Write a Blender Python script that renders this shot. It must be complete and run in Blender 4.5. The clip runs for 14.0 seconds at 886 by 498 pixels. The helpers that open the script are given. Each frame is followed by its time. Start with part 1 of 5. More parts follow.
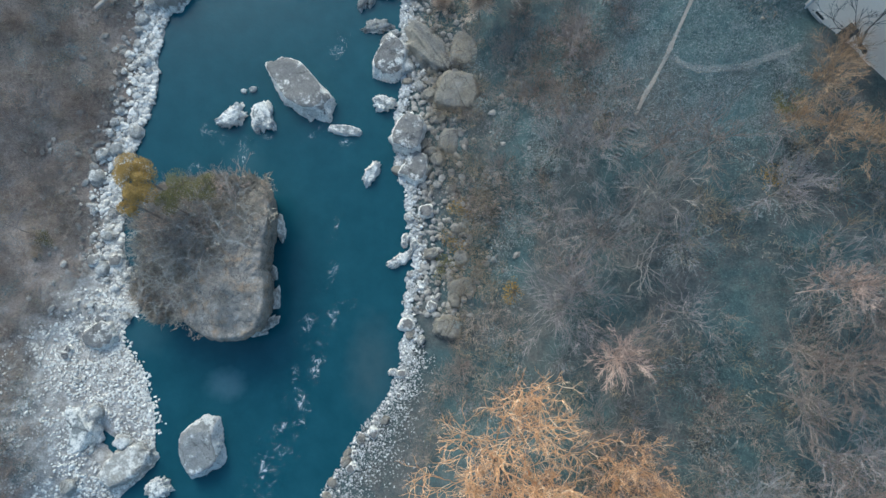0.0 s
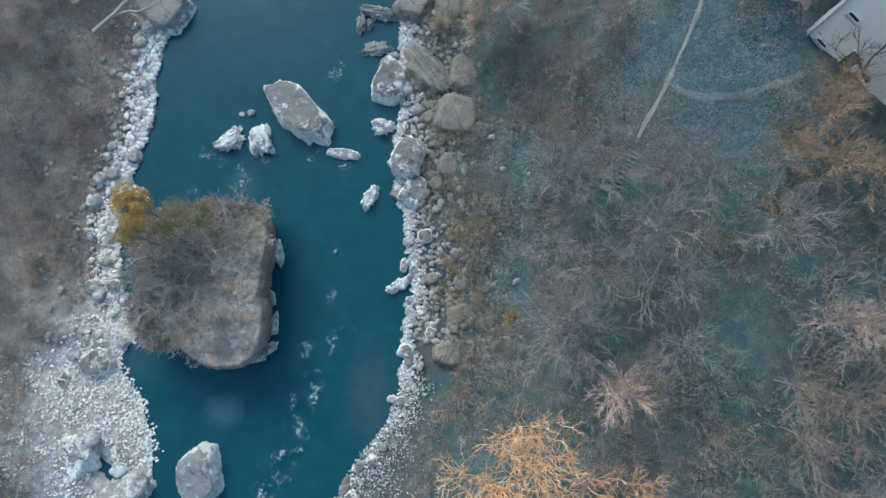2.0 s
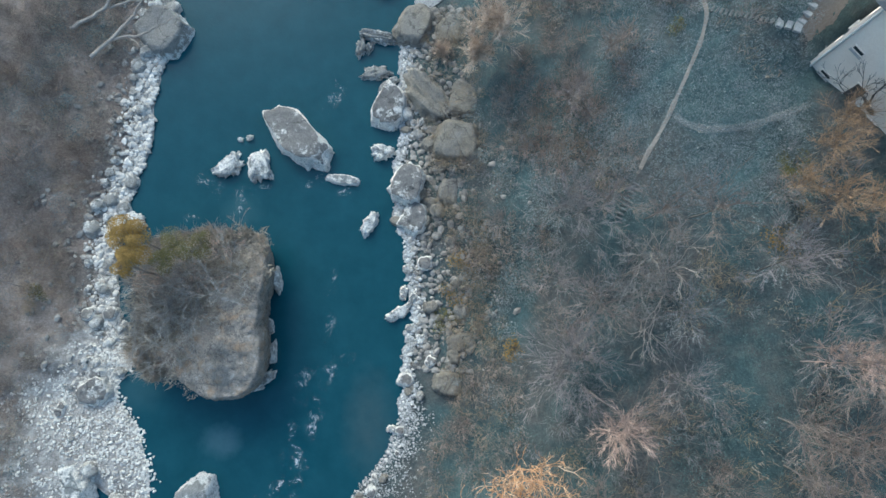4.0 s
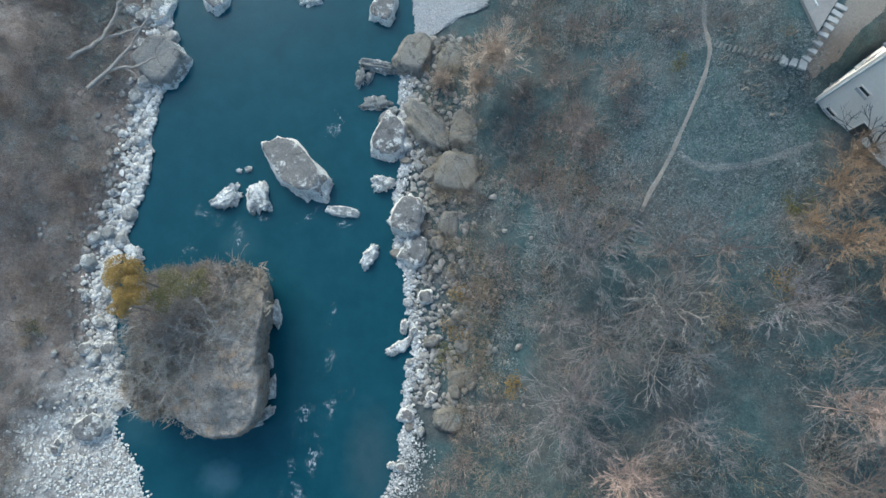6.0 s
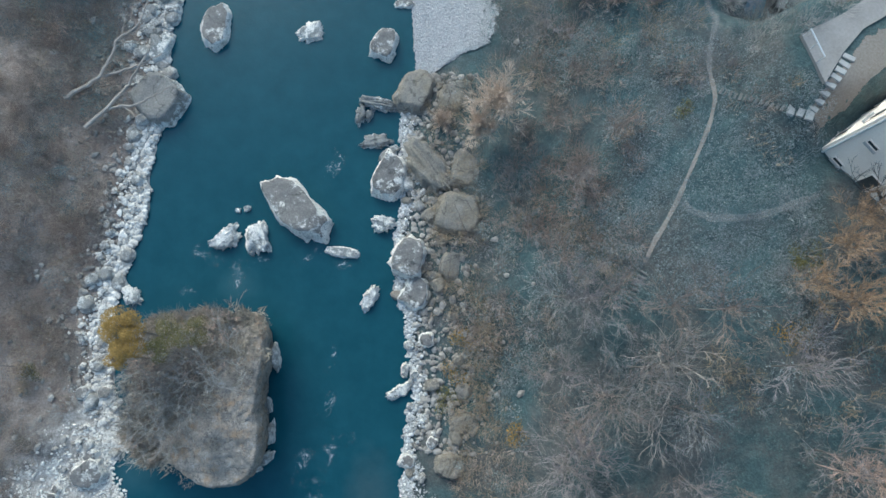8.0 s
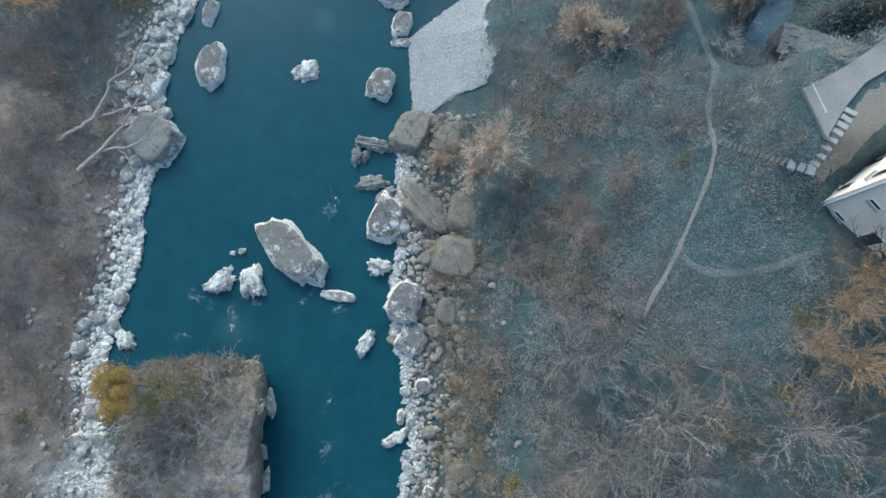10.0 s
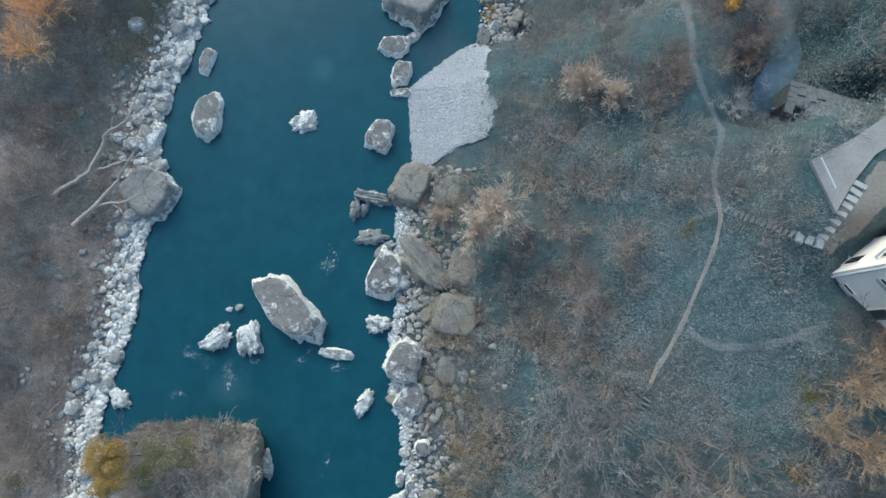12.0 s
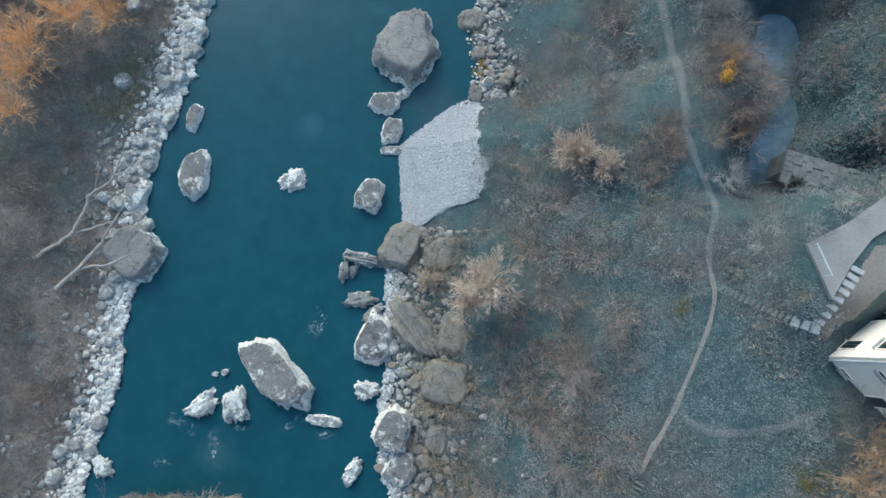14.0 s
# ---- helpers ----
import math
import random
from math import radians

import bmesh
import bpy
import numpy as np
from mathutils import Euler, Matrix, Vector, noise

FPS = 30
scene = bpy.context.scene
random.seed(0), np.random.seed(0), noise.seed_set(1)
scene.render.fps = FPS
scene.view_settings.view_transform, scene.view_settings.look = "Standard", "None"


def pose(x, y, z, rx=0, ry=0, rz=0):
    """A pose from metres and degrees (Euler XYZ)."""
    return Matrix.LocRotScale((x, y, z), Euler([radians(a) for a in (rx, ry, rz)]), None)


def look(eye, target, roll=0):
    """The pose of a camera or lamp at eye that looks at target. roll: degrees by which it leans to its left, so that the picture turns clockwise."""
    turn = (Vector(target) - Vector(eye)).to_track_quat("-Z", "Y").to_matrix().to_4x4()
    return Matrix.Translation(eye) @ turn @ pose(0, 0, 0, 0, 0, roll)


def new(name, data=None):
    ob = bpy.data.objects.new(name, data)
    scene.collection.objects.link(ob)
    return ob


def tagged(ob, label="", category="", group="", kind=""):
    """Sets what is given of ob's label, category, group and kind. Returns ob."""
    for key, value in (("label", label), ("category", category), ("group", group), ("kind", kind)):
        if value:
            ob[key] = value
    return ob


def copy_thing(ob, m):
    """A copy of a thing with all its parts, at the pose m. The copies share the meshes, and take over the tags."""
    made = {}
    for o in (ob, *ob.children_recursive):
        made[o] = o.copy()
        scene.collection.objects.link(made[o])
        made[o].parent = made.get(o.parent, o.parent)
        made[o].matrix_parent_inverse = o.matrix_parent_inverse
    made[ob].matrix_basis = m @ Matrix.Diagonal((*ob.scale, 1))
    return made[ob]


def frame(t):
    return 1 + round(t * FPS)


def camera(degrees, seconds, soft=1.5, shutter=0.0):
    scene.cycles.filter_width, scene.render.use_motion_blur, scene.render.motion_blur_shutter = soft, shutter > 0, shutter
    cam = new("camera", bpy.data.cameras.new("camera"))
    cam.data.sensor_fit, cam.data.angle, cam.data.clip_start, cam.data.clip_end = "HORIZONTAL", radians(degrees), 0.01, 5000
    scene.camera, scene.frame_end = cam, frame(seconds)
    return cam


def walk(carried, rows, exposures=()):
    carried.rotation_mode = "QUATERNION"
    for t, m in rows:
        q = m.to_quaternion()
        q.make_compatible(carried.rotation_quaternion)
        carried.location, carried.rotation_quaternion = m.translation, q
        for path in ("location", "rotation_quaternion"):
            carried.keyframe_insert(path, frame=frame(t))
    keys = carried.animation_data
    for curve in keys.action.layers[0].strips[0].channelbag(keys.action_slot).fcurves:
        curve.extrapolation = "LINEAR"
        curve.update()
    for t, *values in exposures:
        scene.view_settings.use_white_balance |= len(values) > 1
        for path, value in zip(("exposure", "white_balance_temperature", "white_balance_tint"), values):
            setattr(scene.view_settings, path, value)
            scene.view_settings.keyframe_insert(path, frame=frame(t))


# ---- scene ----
# ---- camera: a drone in level flight up the river, looking almost straight down
cam = camera(75.0, 14.0, soft=1.5)
PATH = [
    (0, (0.928, 0.436, 51.453), (0.715, 3.428, 31.679), -3.90),
    (0.5, (0.944, 0.927, 51.502), (0.722, 3.905, 31.726), -4.17),
    (1, (0.973, 1.457, 51.499), (0.754, 4.453, 31.726), -4.09),
    (1.5, (1.047, 1.971, 51.462), (0.794, 5.000, 31.694), -4.70),
    (2, (1.102, 2.522, 51.388), (0.845, 5.581, 31.625), -4.68),
    (2.5, (1.136, 3.108, 51.372), (0.872, 6.193, 31.613), -4.79),
    (3, (1.127, 3.706, 51.363), (0.864, 6.797, 31.605), -4.72),
    (5.5, (1.097, 6.834, 51.243), (0.825, 10.001, 31.497), -4.84),
    (6, (1.046, 7.674, 51.233), (0.780, 10.849, 31.489), -4.76),
    (6.5, (0.971, 8.629, 51.229), (0.723, 11.805, 31.485), -4.44),
    (7, (0.968, 9.576, 51.224), (0.716, 12.761, 31.481), -4.45),
    (7.5, (0.981, 10.520, 51.242), (0.713, 13.680, 31.495), -4.81),
    (8, (1.034, 11.476, 51.241), (0.733, 14.625, 31.493), -5.44),
    (10.5, (1.499, 16.443, 51.253), (1.139, 19.621, 31.511), -6.43),
    (11, (1.522, 17.654, 51.224), (1.143, 20.835, 31.482), -6.75),
    (11.5, (1.486, 19.031, 51.220), (1.106, 22.214, 31.479), -6.74),
    (12, (1.531, 20.399, 51.188), (1.141, 23.579, 31.446), -6.92),
    (12.5, (1.632, 21.782, 51.166), (1.242, 24.988, 31.429), -6.86),
    (13, (1.791, 23.141, 51.120), (1.398, 26.380, 31.388), -6.82),
    (13.5, (1.984, 24.439, 51.136), (1.609, 27.708, 31.408), -6.42),
    (14, (2.228, 25.796, 51.123), (1.889, 29.076, 31.397), -5.75),
]
walk(cam, [(t, look(eye, target, roll)) for t, eye, target, roll in PATH], exposures=[(0, 0.61, 5120, -4), (14, 0.61, 5120, -4)])

# ---- light: overcast winter sky, soft sun from the north
SUN_ELEV, SUN_TURN = 37.0, 335.0
world = bpy.data.worlds.new("sky")
scene.world = world
world.use_nodes = True
wn = world.node_tree
sky = wn.nodes.new("ShaderNodeTexSky")
sky.sky_type = "NISHITA"
sky.sun_disc = False
sky.sun_elevation, sky.sun_rotation = radians(SUN_ELEV), radians(SUN_TURN)
sky.air_density, sky.dust_density = 1.6, 4.0
bg = wn.nodes["Background"]
bg.inputs["Strength"].default_value = 0.15
wn.links.new(sky.outputs[0], bg.inputs["Color"])
sun = bpy.data.lights.new("sun", "SUN")
sun.energy, sun.angle, sun.color = 0.75, radians(25), (1.0, 0.92, 0.82)
sun_ob = new("sun", sun)
sa, se = radians(SUN_TURN), radians(SUN_ELEV)
sun_ob.matrix_world = look(Vector((math.sin(sa) * math.cos(se), math.cos(sa) * math.cos(se), math.sin(se))) * 200, (0, 0, 0))


# ---- materials
def mat(name):
    m = bpy.data.materials.new(name)
    m.use_nodes = True
    return m, m.node_tree, m.node_tree.nodes["Principled BSDF"]


def node(nt, kind, **values):
    n = nt.nodes.new(kind)
    for key, value in values.items():
        n.inputs[key].default_value = value
    return n


def place(nt, local=False):
    if local:
        return nt.nodes.new("ShaderNodeTexCoord").outputs["Object"]
    return nt.nodes.new("ShaderNodeNewGeometry").outputs["Position"]


def noise_of(nt, co, scale, detail=4.0, rough=0.6):
    n = node(nt, "ShaderNodeTexNoise", Scale=scale, Detail=detail, Roughness=rough)
    nt.links.new(co, n.inputs["Vector"])
    return n.outputs["Fac"]


def ramp(nt, fac, stops):
    r = nt.nodes.new("ShaderNodeValToRGB")
    while len(r.color_ramp.elements) < len(stops):
        r.color_ramp.elements.new(0.5)
    for e, (pos, col) in zip(r.color_ramp.elements, stops):
        e.position = pos
        e.color = (*col, 1) if len(col) == 3 else col
    nt.links.new(fac, r.inputs["Fac"])
    return r.outputs["Color"]


def mix(nt, fac, a, b, blend="MIX"):
    m = nt.nodes.new("ShaderNodeMix")
    m.data_type, m.blend_type = "RGBA", blend
    for sock, val in ((m.inputs[0], fac), (m.inputs[6], a), (m.inputs[7], b)):
        if hasattr(val, "is_output"):
            nt.links.new(val, sock)
        elif isinstance(val, (int, float)):
            sock.default_value = val
        else:
            sock.default_value = (*val, 1)
    return m.outputs[2]


def calc(nt, op, a, b=0.5):
    m = nt.nodes.new("ShaderNodeMath")
    m.operation, m.use_clamp = op, op in ("MULTIPLY", "ADD", "SUBTRACT", "MULTIPLY_ADD")
    for sock, val in zip(m.inputs, (a, b)):
        if hasattr(val, "is_output"):
            nt.links.new(val, sock)
        else:
            sock.default_value = val
    return m.outputs[0]


def bump(nt, b, height, strength=0.5, distance=0.05):
    n = node(nt, "ShaderNodeBump", Strength=strength, Distance=distance)
    nt.links.new(height, n.inputs["Height"])
    nt.links.new(n.outputs["Normal"], b.inputs["Normal"])


def two_scale(name, dark, mid, light, big=0.3, small=6.0, rough=0.9, relief=0.05, local=False):
    """Grain and stains of one stuff at two sizes."""
    m, nt, b = mat(name)
    co = place(nt, local)
    base = ramp(nt, noise_of(nt, co, big, 5), [(0.32, dark), (0.5, mid), (0.7, light)])
    fine = noise_of(nt, co, small, 6, 0.7)
    col = mix(nt, 0.5, base, ramp(nt, fine, [(0.3, dark), (0.7, light)]))
    nt.links.new(col, b.inputs["Base Color"])
    b.inputs["Roughness"].default_value = rough
    bump(nt, b, fine, 0.6, relief)
    return m


def island_mix(name, stops, rough=0.9, grain=8.0):
    """Many small pieces in one mesh, each with a tone of its own."""
    m, nt, b = mat(name)
    geo = nt.nodes.new("ShaderNodeNewGeometry")
    tone = ramp(nt, geo.outputs["Random Per Island"], stops)
    fine = noise_of(nt, geo.outputs["Position"], grain, 4)
    col = mix(nt, 0.45, tone, ramp(nt, fine, [(0.25, stops[0][1]), (0.75, stops[-1][1])]))
    nt.links.new(col, b.inputs["Base Color"])
    b.inputs["Roughness"].default_value = rough
    return m


def rock_material(name, top, stain, pale, rim=0.35, patch=0.5, own=False):
    """Weathered rock: brown-grey crown with grain and cracks, white crust in patches and where the water laps."""
    m, nt, b = mat(name)
    co = place(nt)
    sep = nt.nodes.new("ShaderNodeSeparateXYZ")
    nt.links.new(co, sep.inputs[0])
    big = noise_of(nt, co, 0.5, 3, 0.5)
    mid = noise_of(nt, co, 1.7, 9, 0.72)
    fine = noise_of(nt, co, 7.0, 8, 0.8)
    crown = mix(nt, ramp(nt, big, [(0.4, (0, 0, 0)), (0.6, (1, 1, 1))]), top, stain)
    crown = mix(nt, 0.45, crown, ramp(nt, mid, [(0.3, tuple(0.45 * c for c in top)), (0.5, top), (0.72, tuple(1.6 * c for c in top))]))
    grit = ramp(nt, fine, [(0.3, (0.55, 0.55, 0.55)), (0.7, (1.35, 1.35, 1.35))])
    crown = mix(nt, 1.0, crown, grit, "MULTIPLY")
    seam = node(nt, "ShaderNodeTexNoise", Scale=0.33, Detail=5.0, Roughness=0.5, Distortion=0.6)
    nt.links.new(co, seam.inputs["Vector"])
    crown = mix(nt, ramp(nt, seam.outputs["Fac"], [(0.487, (0, 0, 0)), (0.5, (0.8, 0.8, 0.8)), (0.513, (0, 0, 0))]), crown, tuple(0.3 * c for c in top))
    # white crust: on the steep faces, low down, and in patches on the crown
    lie = nt.nodes.new("ShaderNodeSeparateXYZ")
    nt.links.new(nt.nodes.new("ShaderNodeNewGeometry").outputs["Normal"], lie.inputs[0])
    steep = calc(nt, "SUBTRACT", 1.0, lie.outputs["Z"]) if own else calc(nt, "MULTIPLY", calc(nt, "SUBTRACT", 1.0, lie.outputs["Z"]), 0.3)
    low = calc(nt, "SUBTRACT", 1.0, calc(nt, "MULTIPLY", sep.outputs["Z"], 0.5 / rim))
    worn = calc(nt, "ADD", calc(nt, "ADD", calc(nt, "MULTIPLY", steep, 0.62), calc(nt, "MULTIPLY", low, 0.2)), calc(nt, "MULTIPLY", mid, 0.75))
    lap = ramp(nt, worn, [(0.6, (0, 0, 0)), (0.68, (1, 1, 1))])
    spot = ramp(nt, calc(nt, "ADD", calc(nt, "MULTIPLY", big, 0.4), calc(nt, "MULTIPLY", mid, 0.6)), [(patch, (0, 0, 0)), (patch + 0.06, (1, 1, 1))])
    crust = mix(nt, 1.0, lap, spot, "LIGHTEN")
    crack = noise_of(nt, co, 2.6, 9, 0.78)
    crusty = mix(nt, ramp(nt, fine, [(0.34, (0, 0, 0)), (0.52, (1, 1, 1))]), tuple(0.5 * c for c in pale), pale)
    crusty = mix(nt, 1.0, crusty, ramp(nt, crack, [(0.36, (0.3, 0.3, 0.3)), (0.47, (1, 1, 1))]), "MULTIPLY")
    nt.links.new(mix(nt, crust, crown, crusty), b.inputs["Base Color"])
    b.inputs["Roughness"].default_value = 0.88
    bump(nt, b, calc(nt, "ADD", calc(nt, "MULTIPLY", mid, 0.65), calc(nt, "MULTIPLY", fine, 0.35)), 1.0, 0.4)
    return m


ROCK = rock_material("river_rock", (0.235, 0.215, 0.2), (0.29, 0.26, 0.235), (0.93, 0.865, 0.785), 1.05, 0.53, True)
ROCK_PALE = rock_material("crusted_rock", (0.3, 0.295, 0.28), (0.4, 0.385, 0.36), (0.93, 0.865, 0.785), 1.25, 0.455, True)
ROCK_SPLIT = rock_material("split_rock", (0.29, 0.28, 0.27), (0.35, 0.335, 0.315), (0.8, 0.77, 0.74), 0.7, 0.53, True)
ROCK_BROWN = rock_material("bank_rock", (0.27, 0.243, 0.212), (0.31, 0.255, 0.185), (0.38, 0.355, 0.325), 0.1, 0.58)
ROCK_SHORE = rock_material("shore_rock", (0.3, 0.275, 0.25), (0.34, 0.305, 0.27), (0.88, 0.85, 0.8), 0.8, 0.62)
ROCK_FLAKY = rock_material("flaky_rock", (0.28, 0.268, 0.25), (0.34, 0.325, 0.3), (0.72, 0.7, 0.67), 0.4, 0.52)
ROCK_STONE = rock_material("grey_stone", (0.38, 0.35, 0.315), (0.45, 0.415, 0.375), (0.8, 0.75, 0.69), 0.5, 0.5)


def island_material():
    """Mottled brown rock with pale scabs and cracks, bare to the south-east, dark turf and litter over the rest."""
    m, nt, b = mat("island_rock")
    co = place(nt)
    sep = nt.nodes.new("ShaderNodeSeparateXYZ")
    nt.links.new(co, sep.inputs[0])
    big, mid, fine = noise_of(nt, co, 0.35, 4, 0.6), noise_of(nt, co, 1.3, 8, 0.7), noise_of(nt, co, 7.0, 8, 0.8)
    rock = ramp(nt, mid, [(0.3, (0.16, 0.143, 0.125)), (0.46, (0.29, 0.25, 0.213)), (0.58, (0.37, 0.312, 0.262)), (0.72, (0.52, 0.475, 0.43))])
    rust = ramp(nt, noise_of(nt, co, 0.8, 6, 0.7), [(0.5, (0, 0, 0)), (0.64, (0.7, 0.7, 0.7))])
    rock = mix(nt, rust, rock, (0.36, 0.235, 0.14))
    scab = ramp(nt, noise_of(nt, co, 2.2, 9, 0.75), [(0.6, (0, 0, 0)), (0.67, (1, 1, 1))])
    rock = mix(nt, scab, rock, (0.52, 0.49, 0.46))
    crack = node(nt, "ShaderNodeTexNoise", Scale=0.7, Detail=8.0, Roughness=0.6, Distortion=0.8)
    nt.links.new(co, crack.inputs["Vector"])
    rock = mix(nt, ramp(nt, crack.outputs["Fac"], [(0.482, (0, 0, 0)), (0.497, (0.75, 0.75, 0.75)), (0.512, (0, 0, 0))]), rock, (0.06, 0.055, 0.05))
    turf = ramp(nt, mid, [(0.3, (0.09, 0.105, 0.1)), (0.5, (0.17, 0.162, 0.142)), (0.7, (0.29, 0.24, 0.19))])
    # turf thickens to the north-west
    lie = calc(nt, "ADD", calc(nt, "MULTIPLY", calc(nt, "SUBTRACT", sep.outputs["Y"], 2.0), 0.05), 0.0)
    west = calc(nt, "MULTIPLY", calc(nt, "SUBTRACT", -16.0, sep.outputs["X"]), 0.06)
    cover = calc(nt, "ADD", calc(nt, "ADD", lie, west), calc(nt, "MULTIPLY", big, 0.55))
    nt.links.new(mix(nt, 1.0, mix(nt, ramp(nt, cover, [(0.6, (0, 0, 0)), (0.78, (1, 1, 1))]), rock, turf), ramp(nt, fine, [(0.3, (0.6, 0.6, 0.6)), (0.7, (1.35, 1.35, 1.35))]), "MULTIPLY"), b.inputs["Base Color"])
    b.inputs["Roughness"].default_value = 0.92
    bump(nt, b, calc(nt, "ADD", calc(nt, "MULTIPLY", mid, 0.65), calc(nt, "MULTIPLY", fine, 0.35)), 1.0, 0.35)
    return m


SLAB = island_material()
COBBLE = island_mix("cobbles", [(0.0, (0.2, 0.18, 0.16)), (0.3, (0.4, 0.36, 0.315)), (0.65, (0.63, 0.57, 0.505)), (1.0, (0.9, 0.825, 0.74))], 0.85, 6)
COBBLE_MID = island_mix("grey_cobbles", [(0.0, (0.13, 0.125, 0.118)), (0.4, (0.24, 0.23, 0.215)), (0.75, (0.42, 0.405, 0.385)), (1.0, (0.76, 0.73, 0.7))], 0.85, 6)
COBBLE_WHITE = island_mix("white_cobbles", [(0.0, (0.42, 0.38, 0.338)), (0.5, (0.64, 0.588, 0.53)), (1.0, (0.9, 0.84, 0.755))], 0.85, 6)
COBBLE_DARK = island_mix("bank_stones", [(0.0, (0.15, 0.13, 0.112)), (0.5, (0.265, 0.236, 0.205)), (1.0, (0.44, 0.4, 0.355))], 0.9, 6)
GRAVEL = island_mix("fine_gravel", [(0.0, (0.295, 0.279, 0.273)), (0.6, (0.394, 0.372, 0.364)), (0.95, (0.493, 0.464, 0.452)), (1.0, (0.656, 0.619, 0.599))], 0.85, 14)


def silt_sheet(name, dark, mid_tone, light, fray):
    """Silt and fine grit that thins out away from the water."""
    m, nt, b = mat(name)
    co = place(nt)
    sep = nt.nodes.new("ShaderNodeSeparateXYZ")
    nt.links.new(nt.nodes.new("ShaderNodeUVMap").outputs["UV"], sep.inputs[0])
    big, mid, fine = noise_of(nt, co, 0.35, 6, 0.65), noise_of(nt, co, 1.4, 7, 0.7), noise_of(nt, co, 9.0, 6, 0.8)
    col = ramp(nt, mid, [(0.3, dark), (0.5, mid_tone), (0.68, light)])
    col = mix(nt, 1.0, col, ramp(nt, fine, [(0.32, (0.55, 0.55, 0.55)), (0.5, (1, 1, 1)), (0.68, (1.45, 1.45, 1.45))]), "MULTIPLY")
    nt.links.new(col, b.inputs["Base Color"])
    hold = calc(nt, "ADD", calc(nt, "MULTIPLY", big, 0.9), calc(nt, "MULTIPLY", calc(nt, "SUBTRACT", 1.0, sep.outputs["Y"]), 0.9))
    nt.links.new(ramp(nt, calc(nt, "ADD", calc(nt, "MULTIPLY", hold, 0.85), calc(nt, "MULTIPLY", fine, 0.15)), [(0.5, (0, 0, 0)), (0.5 + fray, (1, 1, 1))]), b.inputs["Alpha"])
    b.inputs["Roughness"].default_value = 0.9
    bump(nt, b, fine, 0.7, 0.08)
    return m


SILT_PALE = silt_sheet("bar_silt", (0.18, 0.156, 0.136), (0.345, 0.308, 0.276), (0.56, 0.51, 0.463), 0.3)
SILT_BEACH = silt_sheet("beach_silt", (0.27, 0.265, 0.26), (0.36, 0.355, 0.35), (0.45, 0.44, 0.43), 0.06)


def soil_material():
    """Leaf litter: brown leaves, dark mould and grey-green moss in patches, with fine stalks."""
    m, nt, b = mat("leaf_litter")
    co = place(nt)
    big = noise_of(nt, co, 0.16, 4, 0.6)
    mid = noise_of(nt, co, 0.9, 6, 0.7)
    fine = noise_of(nt, co, 6.0, 8, 0.8)
    tone = ramp(nt, mid, [(0.3, (0.07, 0.088, 0.089)), (0.45, (0.103, 0.11, 0.105)), (0.6, (0.143, 0.136, 0.127)), (0.75, (0.195, 0.176, 0.162))])
    moss = ramp(nt, mid, [(0.35, (0.058, 0.096, 0.1)), (0.6, (0.092, 0.138, 0.14)), (0.75, (0.142, 0.194, 0.196))])
    col = mix(nt, ramp(nt, big, [(0.42, (0, 0, 0)), (0.58, (1, 1, 1))]), tone, moss)
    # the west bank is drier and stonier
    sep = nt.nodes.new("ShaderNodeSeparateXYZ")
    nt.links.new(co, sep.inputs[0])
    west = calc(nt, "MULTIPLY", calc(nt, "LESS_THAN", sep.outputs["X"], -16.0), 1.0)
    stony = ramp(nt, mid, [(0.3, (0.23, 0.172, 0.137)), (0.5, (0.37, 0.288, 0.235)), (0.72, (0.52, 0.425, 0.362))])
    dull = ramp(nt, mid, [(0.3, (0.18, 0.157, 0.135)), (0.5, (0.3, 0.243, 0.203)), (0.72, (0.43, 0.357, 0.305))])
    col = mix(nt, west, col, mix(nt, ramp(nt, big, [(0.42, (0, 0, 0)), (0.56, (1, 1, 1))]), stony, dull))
    col = mix(nt, 1.0, col, ramp(nt, fine, [(0.32, (0.5, 0.5, 0.5)), (0.55, (1, 1, 1)), (0.72, (1.5, 1.5, 1.5))]), "MULTIPLY")
    nt.links.new(col, b.inputs["Base Color"])
    b.inputs["Roughness"].default_value = 0.95
    bump(nt, b, fine, 0.9, 0.2)
    return m


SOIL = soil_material()


